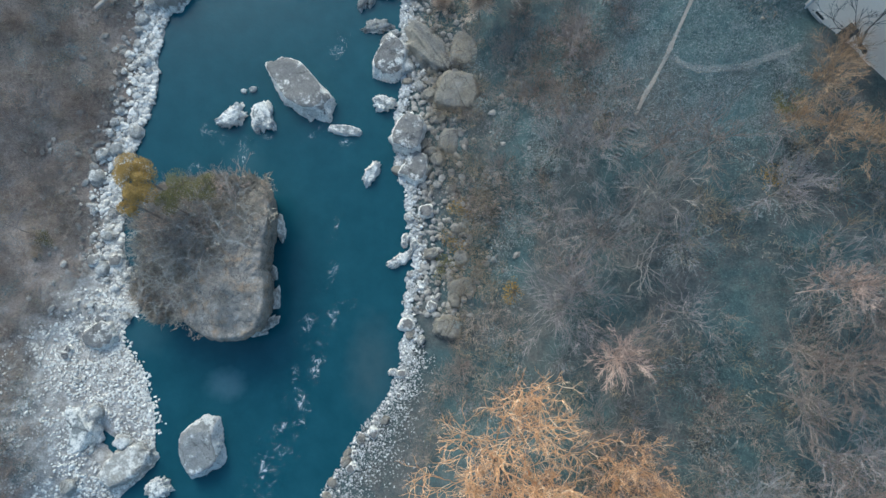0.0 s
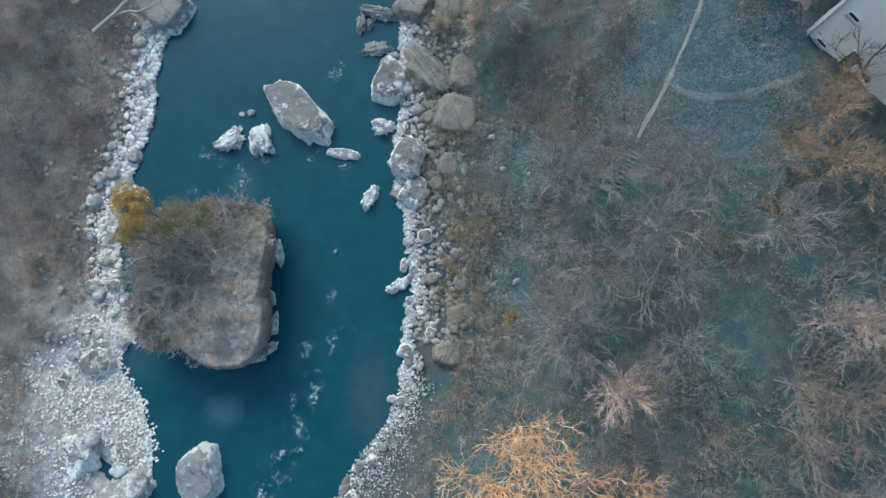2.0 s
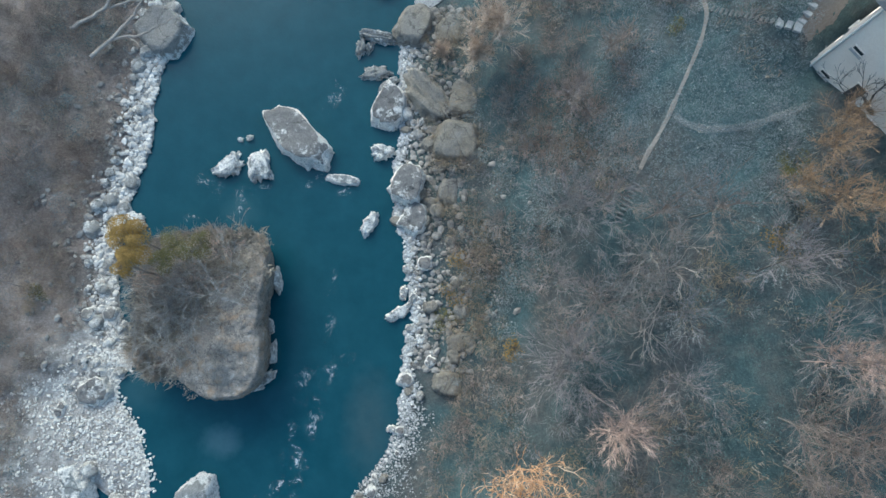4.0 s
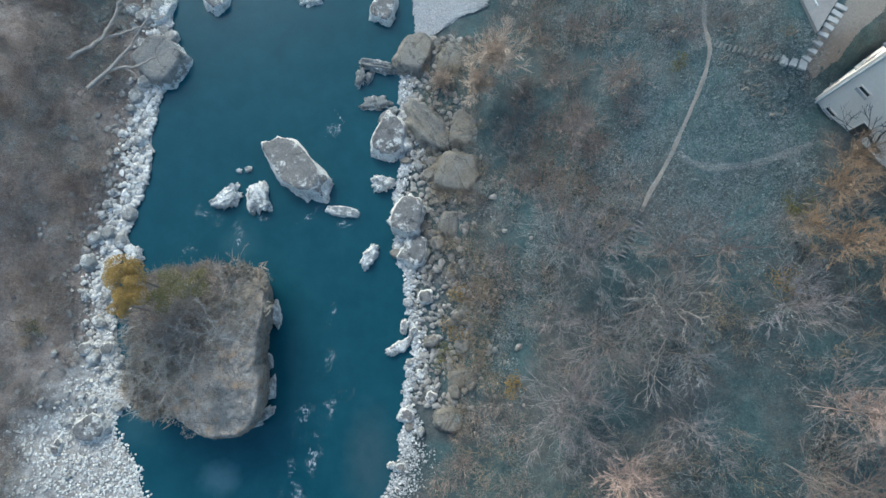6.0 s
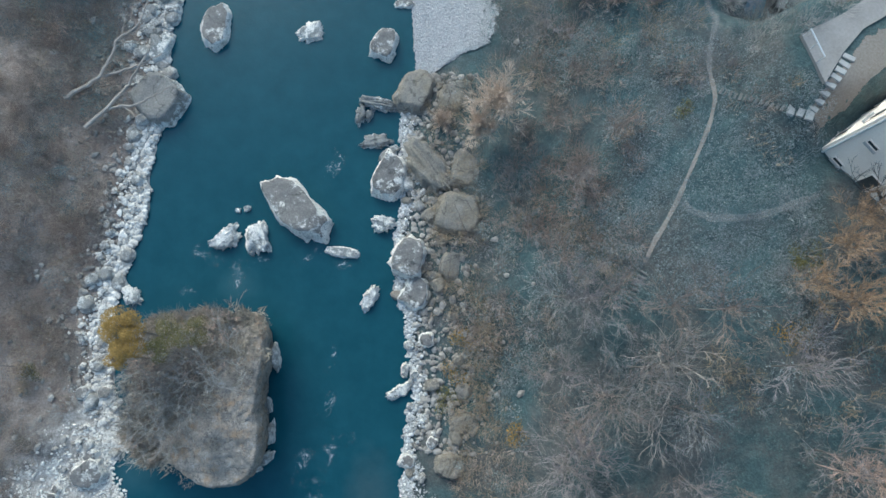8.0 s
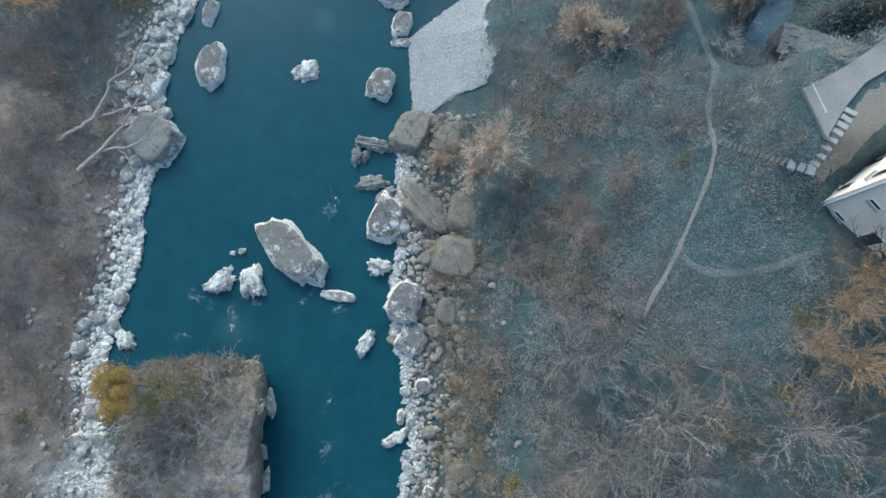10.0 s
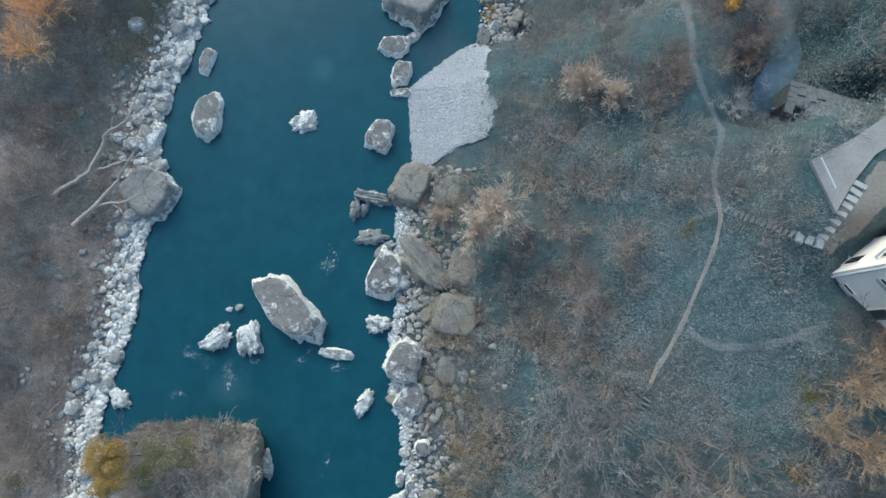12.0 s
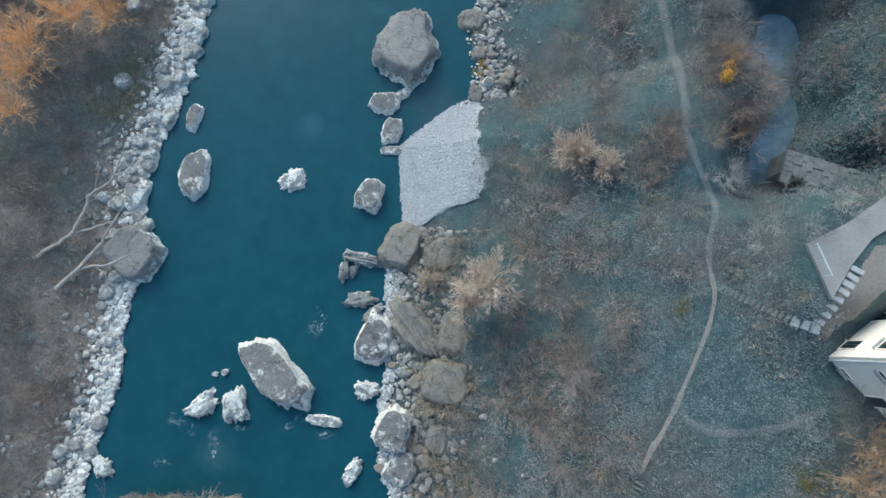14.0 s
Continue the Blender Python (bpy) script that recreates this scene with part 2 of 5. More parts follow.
def trodden(name, dark, light, dense):
    """Trodden earth that thins out into the grass along both edges."""
    m, nt, b = mat(name)
    co = place(nt)
    uv = nt.nodes.new("ShaderNodeUVMap")
    sep = nt.nodes.new("ShaderNodeSeparateXYZ")
    nt.links.new(uv.outputs["UV"], sep.inputs[0])
    mid = calc(nt, "MULTIPLY", calc(nt, "MULTIPLY", sep.outputs["Y"], calc(nt, "SUBTRACT", 1.0, sep.outputs["Y"])), 4.0)
    end = calc(nt, "MULTIPLY", sep.outputs["X"], calc(nt, "SUBTRACT", 1.0, sep.outputs["X"]))
    end = ramp(nt, end, [(0.0, (0, 0, 0)), (0.06, (1, 1, 1))])
    big, fine = noise_of(nt, co, 0.7, 5, 0.65), noise_of(nt, co, 6.0, 7, 0.75)
    thin = calc(nt, "ADD", calc(nt, "MULTIPLY", mid, 0.75), calc(nt, "ADD", calc(nt, "MULTIPLY", big, 1.1), calc(nt, "MULTIPLY", fine, 0.5)))
    cover = ramp(nt, thin, [(0.95, (0, 0, 0)), (1.65, (dense, dense, dense))])
    nt.links.new(calc(nt, "MULTIPLY", cover, end), b.inputs["Alpha"])
    nt.links.new(ramp(nt, fine, [(0.3, dark), (0.7, light)]), b.inputs["Base Color"])
    b.inputs["Roughness"].default_value = 0.95
    bump(nt, b, fine, 0.6, 0.04)
    return m


PATH = trodden("footpath_earth", (0.24, 0.205, 0.175), (0.4, 0.352, 0.31), 0.62)
PATH_FAINT = trodden("faint_footpath_earth", (0.25, 0.235, 0.225), (0.38, 0.36, 0.345), 0.3)
PAVING = two_scale("terrace_concrete", (0.2, 0.186, 0.175), (0.27, 0.25, 0.236), (0.345, 0.32, 0.303), 0.35, 6.0, 0.9, 0.02)
STEP_OLD = two_scale("mossy_step_stone", (0.13, 0.13, 0.12), (0.175, 0.168, 0.155), (0.23, 0.22, 0.205), 1.5, 9.0, 0.9, 0.02)
STEP = two_scale("step_stone", (0.26, 0.255, 0.245), (0.34, 0.335, 0.325), (0.43, 0.425, 0.41), 1.5, 9.0, 0.85, 0.02)
RUBBLE = two_scale("rubble_masonry", (0.1, 0.1, 0.095), (0.18, 0.176, 0.168), (0.27, 0.262, 0.25), 1.2, 7.0, 0.95, 0.05)
PLASTER = two_scale("white_render", (0.78, 0.665, 0.58), (0.88, 0.765, 0.67), (0.92, 0.825, 0.74), 0.5, 8.0, 0.85, 0.01)
ROOF = two_scale("roof_slate", (0.07, 0.07, 0.075), (0.11, 0.11, 0.115), (0.16, 0.16, 0.165), 0.8, 8.0, 0.7, 0.02)
WOOD_DARK = two_scale("dark_door_wood", (0.03, 0.035, 0.035), (0.05, 0.055, 0.055), (0.08, 0.085, 0.085), 1.0, 12.0, 0.6, 0.01)
METAL = two_scale("galvanised_rail", (0.4, 0.41, 0.42), (0.52, 0.53, 0.54), (0.62, 0.63, 0.64), 2.0, 20.0, 0.45, 0.002)
BARK = two_scale("grey_bark", (0.13, 0.113, 0.098), (0.19, 0.165, 0.143), (0.26, 0.228, 0.2), 1.5, 10.0, 0.9, 0.02, True)
BARK_DARK = two_scale("dark_bark", (0.05, 0.045, 0.042), (0.085, 0.078, 0.072), (0.13, 0.12, 0.11), 1.5, 10.0, 0.9, 0.02, True)
DEADWOOD = two_scale("bleached_wood", (0.24, 0.195, 0.16), (0.34, 0.285, 0.24), (0.46, 0.4, 0.345), 1.5, 10.0, 0.85, 0.02)
TWIG_GREY = island_mix("grey_twigs", [(0.0, (0.152, 0.145, 0.142)), (0.5, (0.242, 0.231, 0.227)), (1.0, (0.369, 0.352, 0.349))], 0.9)
TWIG_BROWN = island_mix("brown_twigs", [(0.0, (0.194, 0.141, 0.113)), (0.5, (0.283, 0.220, 0.182)), (1.0, (0.414, 0.337, 0.287))], 0.9)
TWIG_RUST = island_mix("rust_brown_twigs", [(0.0, (0.17, 0.118, 0.093)), (0.5, (0.25, 0.182, 0.148)), (1.0, (0.35, 0.27, 0.225))], 0.9)
TWIG_PALE = island_mix("pale_grey_twigs", [(0.0, (0.155, 0.142, 0.130)), (0.5, (0.233, 0.216, 0.198)), (1.0, (0.327, 0.306, 0.285))], 0.9)
TWIG_STRAW = island_mix("straw_brown_twigs", [(0.0, (0.25, 0.19, 0.148)), (0.5, (0.36, 0.285, 0.23)), (1.0, (0.5, 0.41, 0.345))], 0.9)
TWIG_ASH = island_mix("ash_pale_twigs", [(0.0, (0.25, 0.23, 0.21)), (0.5, (0.36, 0.335, 0.305)), (1.0, (0.5, 0.465, 0.425))], 0.9)
TWIG_DARK = island_mix("dark_twigs", [(0.0, (0.05, 0.045, 0.045)), (1.0, (0.11, 0.1, 0.095))], 0.9)
TWIG_TANPINK = island_mix("tan_pink_twigs", [(0.0, (0.36, 0.225, 0.135)), (0.5, (0.5, 0.335, 0.215)), (0.95, (0.62, 0.45, 0.32)), (1.0, (0.88, 0.85, 0.78))], 0.9)
TWIG_MAUVE = island_mix("mauve_grey_twigs", [(0.0, (0.205, 0.165, 0.155)), (0.5, (0.3, 0.252, 0.24)), (1.0, (0.4, 0.352, 0.34))], 0.9)
TWIG_TAN = island_mix("tan_twigs", [(0.0, (0.204, 0.144, 0.087)), (0.5, (0.304, 0.227, 0.142)), (1.0, (0.406, 0.319, 0.223))], 0.9)
TWIG_OCHRE = island_mix("ochre_twigs", [(0.0, (0.25, 0.155, 0.085)), (0.5, (0.37, 0.235, 0.13)), (1.0, (0.52, 0.355, 0.225))], 0.9)
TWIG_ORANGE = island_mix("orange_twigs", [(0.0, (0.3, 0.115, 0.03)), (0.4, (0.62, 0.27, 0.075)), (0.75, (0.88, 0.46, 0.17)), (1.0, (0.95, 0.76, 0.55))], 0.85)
# lighter copy of the orange twigs: sunlight is put into the colour
TWIG_PAINTED_SUN = island_mix("orange_twigs_painted_sun", [(0.0, (0.55, 0.24, 0.075)), (0.5, (0.88, 0.47, 0.19)), (1.0, (0.95, 0.7, 0.42))], 0.85)
TWIG_PINK = island_mix("pale_pink_twigs", [(0.0, (0.3, 0.19, 0.145)), (0.5, (0.47, 0.32, 0.25)), (1.0, (0.7, 0.53, 0.44))], 0.9)
LEAF_DARK = island_mix("bramble_leaves", [(0.0, (0.035, 0.072, 0.069)), (0.5, (0.062, 0.11, 0.106)), (0.88, (0.1, 0.15, 0.145)), (1.0, (0.21, 0.265, 0.255))], 0.7)
LEAF_FROST = island_mix("frosted_leaves", [(0.0, (0.07, 0.1, 0.098)), (0.6, (0.15, 0.18, 0.175)), (0.9, (0.3, 0.325, 0.31)), (1.0, (0.5, 0.5, 0.47))], 0.8)
LEAF_DULL = island_mix("dull_green_leaves", [(0.0, (0.09, 0.128, 0.12)), (0.5, (0.142, 0.186, 0.175)), (1.0, (0.21, 0.25, 0.236))], 0.8)
LEAF_OCHRE = island_mix("ochre_leaves", [(0.0, (0.153, 0.094, 0.019)), (0.5, (0.283, 0.162, 0.029)), (1.0, (0.424, 0.261, 0.067))], 0.8)
LEAF_ORANGE = island_mix("orange_leaves", [(0.0, (0.5, 0.22, 0.02)), (0.5, (0.68, 0.33, 0.03)), (1.0, (0.8, 0.45, 0.07))], 0.8)
LEAF_OLIVE = island_mix("olive_leaves", [(0.0, (0.07, 0.07, 0.02)), (0.5, (0.13, 0.115, 0.035)), (1.0, (0.22, 0.18, 0.07))], 0.8)
DRY = island_mix("brown_stalks", [(0.0, (0.127, 0.107, 0.083)), (0.5, (0.231, 0.190, 0.143)), (1.0, (0.369, 0.322, 0.263))], 0.9)
STRAW = island_mix("straw_stalks", [(0.0, (0.19, 0.155, 0.115)), (0.5, (0.3, 0.25, 0.19)), (1.0, (0.42, 0.365, 0.3))], 0.9)
GRASS = island_mix("dry_grass", [(0.0, (0.17, 0.192, 0.185)), (0.4, (0.22, 0.244, 0.235)), (0.75, (0.29, 0.316, 0.312)), (1.0, (0.42, 0.445, 0.45))], 0.9)
FOAM, fnt, fb = mat("foam")
fco = place(fnt)
fuv = fnt.nodes.new("ShaderNodeUVMap")
fsep = fnt.nodes.new("ShaderNodeSeparateXYZ")
fnt.links.new(fuv.outputs["UV"], fsep.inputs[0])
fu = calc(fnt, "MULTIPLY", calc(fnt, "MULTIPLY", fsep.outputs["X"], calc(fnt, "SUBTRACT", 1.0, fsep.outputs["X"])), 4.0)
fv = calc(fnt, "MULTIPLY", calc(fnt, "MULTIPLY", fsep.outputs["Y"], calc(fnt, "SUBTRACT", 1.0, fsep.outputs["Y"])), 4.0)
fobj = fnt.nodes.new("ShaderNodeTexCoord")
fmap = fnt.nodes.new("ShaderNodeMapping")
fmap.inputs["Scale"].default_value = (0.55, 1.5, 1.0)
fnt.links.new(fobj.outputs["Object"], fmap.inputs["Vector"])
fnt.links.new(fnt.nodes.new("ShaderNodeObjectInfo").outputs["Location"], fmap.inputs["Location"])
fring = node(fnt, "ShaderNodeTexNoise", Scale=1.5, Detail=8.0, Roughness=0.66, Distortion=1.6)
fnt.links.new(fmap.outputs[0], fring.inputs["Vector"])
fline = ramp(fnt, fring.outputs["Fac"], [(0.475, (0, 0, 0)), (0.5, (1, 1, 1)), (0.525, (0, 0, 0))])
fspot = ramp(fnt, noise_of(fnt, fco, 0.9, 6, 0.7), [(0.5, (0, 0, 0)), (0.68, (1, 1, 1))])
fnt.links.new(calc(fnt, "MULTIPLY", calc(fnt, "MULTIPLY", calc(fnt, "MULTIPLY", fline, fspot), calc(fnt, "MULTIPLY", fu, fv)), 1.5), fb.inputs["Alpha"])
fb.inputs["Base Color"].default_value = (0.8, 0.84, 0.85, 1)
fb.inputs["Roughness"].default_value = 0.7

GLASS, gnt, gb = mat("window_glass")
gb.inputs["Base Color"].default_value = (0.02, 0.03, 0.035, 1)
gb.inputs["Roughness"].default_value = 0.08

WATER, wnt, wb = mat("river_water")
wco = place(wnt)
wbig = noise_of(wnt, wco, 0.06, 3)
wmid = noise_of(wnt, wco, 0.5, 5)
wcol = ramp(wnt, wbig, [(0.3, (0.0115, 0.051, 0.069)), (0.7, (0.017, 0.064, 0.085))])
wcol = mix(wnt, 0.3, wcol, ramp(wnt, wmid, [(0.3, (0.009, 0.045, 0.063)), (0.7, (0.026, 0.087, 0.113))]))


def shoal(col, x, y, rx, ry, tone, most):
    """A shallow place where the bed shows through the water."""
    move = wnt.nodes.new("ShaderNodeMapping")
    move.vector_type = "TEXTURE"
    move.inputs["Location"].default_value, move.inputs["Scale"].default_value = (x, y, 0), (rx, ry, 1)
    wnt.links.new(wco, move.inputs["Vector"])
    far = wnt.nodes.new("ShaderNodeVectorMath")
    far.operation = "LENGTH"
    wnt.links.new(move.outputs[0], far.inputs[0])
    near = calc(wnt, "SUBTRACT", calc(wnt, "SUBTRACT", 1.25, far.outputs["Value"]), calc(wnt, "MULTIPLY", noise_of(wnt, wco, 0.8, 6, 0.65), 0.7))
    return mix(wnt, calc(wnt, "MULTIPLY", near, most), col, tone)


wcol = shoal(wcol, -18.5, -3.8, 2.4, 1.9, (0.08, 0.14, 0.17), 0.8)
wcol = shoal(wcol, -5.8, -2.2, 3.0, 6.0, (0.055, 0.085, 0.095), 0.8)
wcol = shoal(wcol, 0.5, 47.5, 3.6, 4.5, (0.06, 0.085, 0.1), 0.7)
wcol = shoal(wcol, -26.0, 0.5, 3.0, 2.6, (0.05, 0.1, 0.12), 0.6)
wcol = shoal(wcol, -11.0, 46.0, 1.6, 1.8, (0.05, 0.115, 0.135), 0.5)
wcol = shoal(wcol, -18.0, 16.5, 2.5, 2.0, (0.05, 0.11, 0.13), 0.6)
wnt.links.new(wcol, wb.inputs["Base Color"])
wb.inputs["Roughness"].default_value = 0.16
wb.inputs["Specular IOR Level"].default_value = 0.27
wb.inputs["IOR"].default_value = 1.33
bump(wnt, wb, calc(wnt, "ADD", calc(wnt, "MULTIPLY", noise_of(wnt, wco, 1.2, 4), 0.6), calc(wnt, "MULTIPLY", noise_of(wnt, wco, 5.0, 3), 0.4)), 0.2, 0.1)


CREEK, cnt_, cb_ = mat("creek_water")
cco = place(cnt_)
cnt_.links.new(ramp(cnt_, noise_of(cnt_, cco, 0.25, 6, 0.65), [(0.35, (0.075, 0.11, 0.125)), (0.55, (0.15, 0.2, 0.23)), (0.7, (0.25, 0.31, 0.35))]), cb_.inputs["Base Color"])
cb_.inputs["Roughness"].default_value = 0.2
bump(cnt_, cb_, noise_of(cnt_, cco, 2.0, 4), 0.4, 0.1)


# ---- mesh helpers
def mesh_of(name, verts, faces, material, smooth=False):
    me = bpy.data.meshes.new(name)
    me.from_pydata([tuple(v) for v in verts], [], faces)
    me.materials.append(material)
    if smooth:
        me.polygons.foreach_set("use_smooth", [True] * len(me.polygons))
    me.update()
    return me


def part(name, data, material, parent=None, label=""):
    """Link a bmesh or mesh as one object, under parent where one is given."""
    if isinstance(data, bmesh.types.BMesh):
        me = bpy.data.meshes.new(name)
        data.to_mesh(me)
        data.free()
        me.materials.append(material)
        data = me
    ob = new(name, data)
    if parent:
        ob.parent = parent
    if label:
        ob["label"] = label
    return ob


def box(bm, m, size, bevel=0.0):
    made = bmesh.ops.create_cube(bm, size=1.0, matrix=m @ Matrix.Diagonal((*size, 1)))
    if bevel:
        edges = list({e for v in made["verts"] for e in v.link_edges})
        bmesh.ops.bevel(bm, geom=edges, offset=bevel, segments=1, affect="EDGES")


def ease(a, b, v):
    t = min(1.0, max(0.0, (v - a) / (b - a)))
    return t * t * (3 - 2 * t)


# ---- the lie of the land
R_Y = (-400, -60, -13, -10.6, -7.4, -4.8, -1.8, 5, 7.2, 10, 13, 15.5, 20, 24, 30, 34.5, 36.6, 43.8, 46, 48, 48.6, 52, 55.4, 59, 120, 400)
R_X = (-80, -24, -9.7, -8.3, -6.5, -4.1, -3.1, -2.5, -2, -2.4, -2.8, -3.6, -3.8, -3.4, -3.5, -3.2, -2.1, -2.6, -0.1, 2.6, 4.4, 4.2, 3.7, 4.8, 14, 80)
L_Y = (-400, -60, -13, -11.8, -9.5, -6.7, -4.8, -2.4, 0, 1.6, 2.8, 7.6, 12.8, 16.2, 19.2, 23, 26.4, 30.4, 32.5, 37.7, 42, 46.4, 50.3, 55, 59, 120, 400)
L_X = (-110, -44, -27.2, -25.8, -24.6, -24.8, -25.4, -26.4, -28.3, -28.1, -27.0, -28.7, -29.4, -28.9, -28.1, -26.9, -27.2, -26.5, -25.7, -26.1, -26.1, -24.4, -23.1, -22.4, -21.6, -12, 50)
R_D, R_H = (-5, 0, 1, 4, 7, 10, 14, 18, 22, 26, 34, 60, 150, 500), (-1.6, -0.03, 0.22, 0.8, 1.7, 3.8, 6.6, 8.8, 10.0, 10.8, 11.4, 14.5, 34, 90)
L_D, L_H = (-5, 0, 1, 4, 8, 14, 30, 150, 500), (-1.6, -0.03, 0.22, 0.8, 1.9, 3.8, 8.5, 34, 90)


def shore_r(y):
    return float(np.interp(y, R_Y, R_X))


def shore_l(y):
    return float(np.interp(y, L_Y, L_X))


def ground(x, y):
    """Height of the ground over the river's surface."""
    dr, dl = x - shore_r(y), shore_l(y) - x
    z = float(np.interp(dr, R_D, R_H)) if dr > dl else float(np.interp(dl, L_D, L_H))
    mid = 29.5 - 0.5 * max(0.0, 44 - y) + 1.2 * noise.noise((3, y * 0.22, 5)) + 0.5 * noise.noise((8, y * 0.8, 5))
    bed = math.exp(-((x - mid) / (3.7 if x < mid else 4.8)) ** 2 - ((y - 46.2) / 9.6) ** 8)
    k = min(1.0, max(0.0, ((x - 28.1) * 9.5 - (y - 40.1) * 3.1) / 100.0))
    off = (x - 28.1) * 0.31 + (y - 40.1) * 0.951
    bed *= 1 - 0.5 * ease(0.3, -2.2, off) * ease(29.5, 32.5, x)
    bed = max(bed, (0.8 if off > 0 else 0.8 - 0.2 * ease(29.5, 32.0, x)) * math.exp(-(math.hypot(x - 28.1 - 9.5 * k, y - 40.1 + 3.1 * k) / 3.6) ** 4))
    z -= 7.0 * bed
    along = min(1.0, max(0.0, ((x - 28.6) * 12 + (y - 32.2) * 5) / 169))
    made = math.exp(-(math.hypot(x - 28.6 - 12 * along, y - 32.2 - 5 * along) / (4.5 if (y - 32.2) * 12 < (x - 28.6) * 5 or x < 28 else 3.1)) ** 8)
    z += (13.95 - z) * made + 2.0 * (1 - made) * math.exp(-(((x - 25.6) / 2.3) ** 2 + ((y - 28.1) / 2.4) ** 2))
    z += 1.7 * (1 - made) * math.exp(-((x - 24.6) / 1.8) ** 2 - ((y - 31.0) / 2.4) ** 2)
    z += 1.3 * math.exp(-((x - 24.4) / 2.4) ** 4 - ((y - 46.2) / 4.2) ** 4)
    z += 0.5 * math.exp(-((x - 19) / 5) ** 2 - ((y - 22) / 6) ** 2)
    z -= 1.3 * math.exp(-(((x + 28.4) * 0.9 + (y + 8.5) * 0.44) / 1.0) ** 4 - ((-(x + 28.4) * 0.44 + (y + 8.5) * 0.9) / 1.8) ** 4) * (x < -20)
    if z > 0.15:
        d = ease(0.15, 3, z)
        z += d * (1 - made) * (0.55 * noise.noise((x * 0.16, y * 0.16, 3)) + 0.22 * noise.noise((x * 0.6, y * 0.6, 7)))
    return z


def steps_of(lo, hi, step, far):
    inner = list(np.arange(lo, hi + step / 2, step))
    out, s = [], step
    v = hi
    while v < far:
        s *= 1.35
        v += s
        out.append(v)
    s, v, left = step, lo, []
    while v > -far:
        s *= 1.35
        v -= s
        left.append(v)
    return left[::-1] + inner + out


gx, gy = steps_of(-50, 52, 0.6, 700), steps_of(-20, 70, 0.6, 700)
gv = [(x, y, ground(x, y)) for y in gy for x in gx]
nx = len(gx)
gf = [(j * nx + i, j * nx + i + 1, (j + 1) * nx + i + 1, (j + 1) * nx + i) for j in range(len(gy) - 1) for i in range(nx - 1)]
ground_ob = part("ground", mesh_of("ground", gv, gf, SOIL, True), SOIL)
tagged(ground_ob, "brown leaf-littered valley slopes on both river banks", "ground", kind="structure")

wx, wy = 700, 700
water = part("water", mesh_of("water", [(-wx, -wy, 0), (wx, -wy, 0), (wx, wy, 0), (-wx, wy, 0)], [(0, 1, 2, 3)], WATER), WATER)
tagged(water, "deep teal river water with light ripples", "river", kind="structure")


# ---- boulders
def boulder_mesh(name, length, width, height, seed, material, square=2.8, rough=0.16, flat=0.5, sub=4, cuts=4, strata=0.0, deep=0.84, taper=0.12):
    """A worn block: squarish plan, flattened crown, broken edges; it goes on below its foot."""
    bm = bmesh.new()
    bmesh.ops.create_icosphere(bm, subdivisions=sub, radius=1.0)
    rnd = random.Random(seed)
    ox, oy, oz = (rnd.uniform(-50, 50) for _ in range(3))
    size = max(length, width)
    fine = min(1.2, 1.6 / size + 0.55)
    q = square / (square - 1)
    faces = [(0.0, 0.0, -1.0, 0.7)]
    lean = (rnd.uniform(-0.1, 0.1), rnd.uniform(-0.1, 0.1))
    faces.append((lean[0], lean[1], 1.0, flat))
    count = 5 + cuts
    for i in range(count):
        a = 2 * math.pi * (i + rnd.uniform(-0.32, 0.32)) / count
        reach = (abs(math.cos(a)) ** q + abs(math.sin(a)) ** q) ** (1 / q) * rnd.uniform(deep, 1.03)
        e = rnd.uniform(0.05, 0.3) + taper
        faces.append((math.cos(a) * math.cos(e), math.sin(a) * math.cos(e), math.sin(e), reach * math.cos(e)))
    for _ in range(cuts):
        a, e = rnd.uniform(0, 2 * math.pi), rnd.uniform(0.6, 1.15)
        faces.append((math.cos(a) * math.cos(e), math.sin(a) * math.cos(e), math.sin(e), rnd.uniform(0.72, 0.88) * math.cos(e) + flat * math.sin(e)))
    faces = np.array(faces)
    dirs = np.array([v.co.normalized()[:] for v in bm.verts])
    over = np.maximum(dirs @ faces[:, :3].T / faces[:, 3], 0.0)
    far = (over ** 22).sum(1) ** (-1 / 22)
    for v, c, r in zip(bm.verts, dirs, far):
        p = Vector(c * r)
        g = Vector((p.x * length / size, p.y * width / size, p.z * 0.6))
        n1 = noise.noise(g * 1.5 + Vector((ox, oy, oz)))
        n2 = noise.noise(g * 3.8 + Vector((oy, oz, ox)))
        n3 = abs(noise.noise(g * 8.5 + Vector((oz, ox, oy)))) - 0.25
        n4 = noise.noise(g * 19 + Vector((ox, oz, oy)))
        side = 1 - 0.75 * ease(flat * 0.55, flat * 0.95, p.z)
        p *= 1 + rough * (0.45 * n1 + side * (0.9 * n2 + 0.65 * n3 * fine + 0.4 * n4 * fine))
        if strata:
            p *= 1 + strata * (abs(noise.noise((g.x * 1.2 + ox, g.y * 9 + oy, oz))) - 0.2)
        v.co = (p.x * length / 2, p.y * width / 2, p.z * height / (flat + 0.1))
    me = bpy.data.meshes.new(name)
    bm.to_mesh(me)
    bm.free()
    me.materials.append(material)
    me.polygons.foreach_set("use_smooth", [True] * len(me.polygons))
    return me


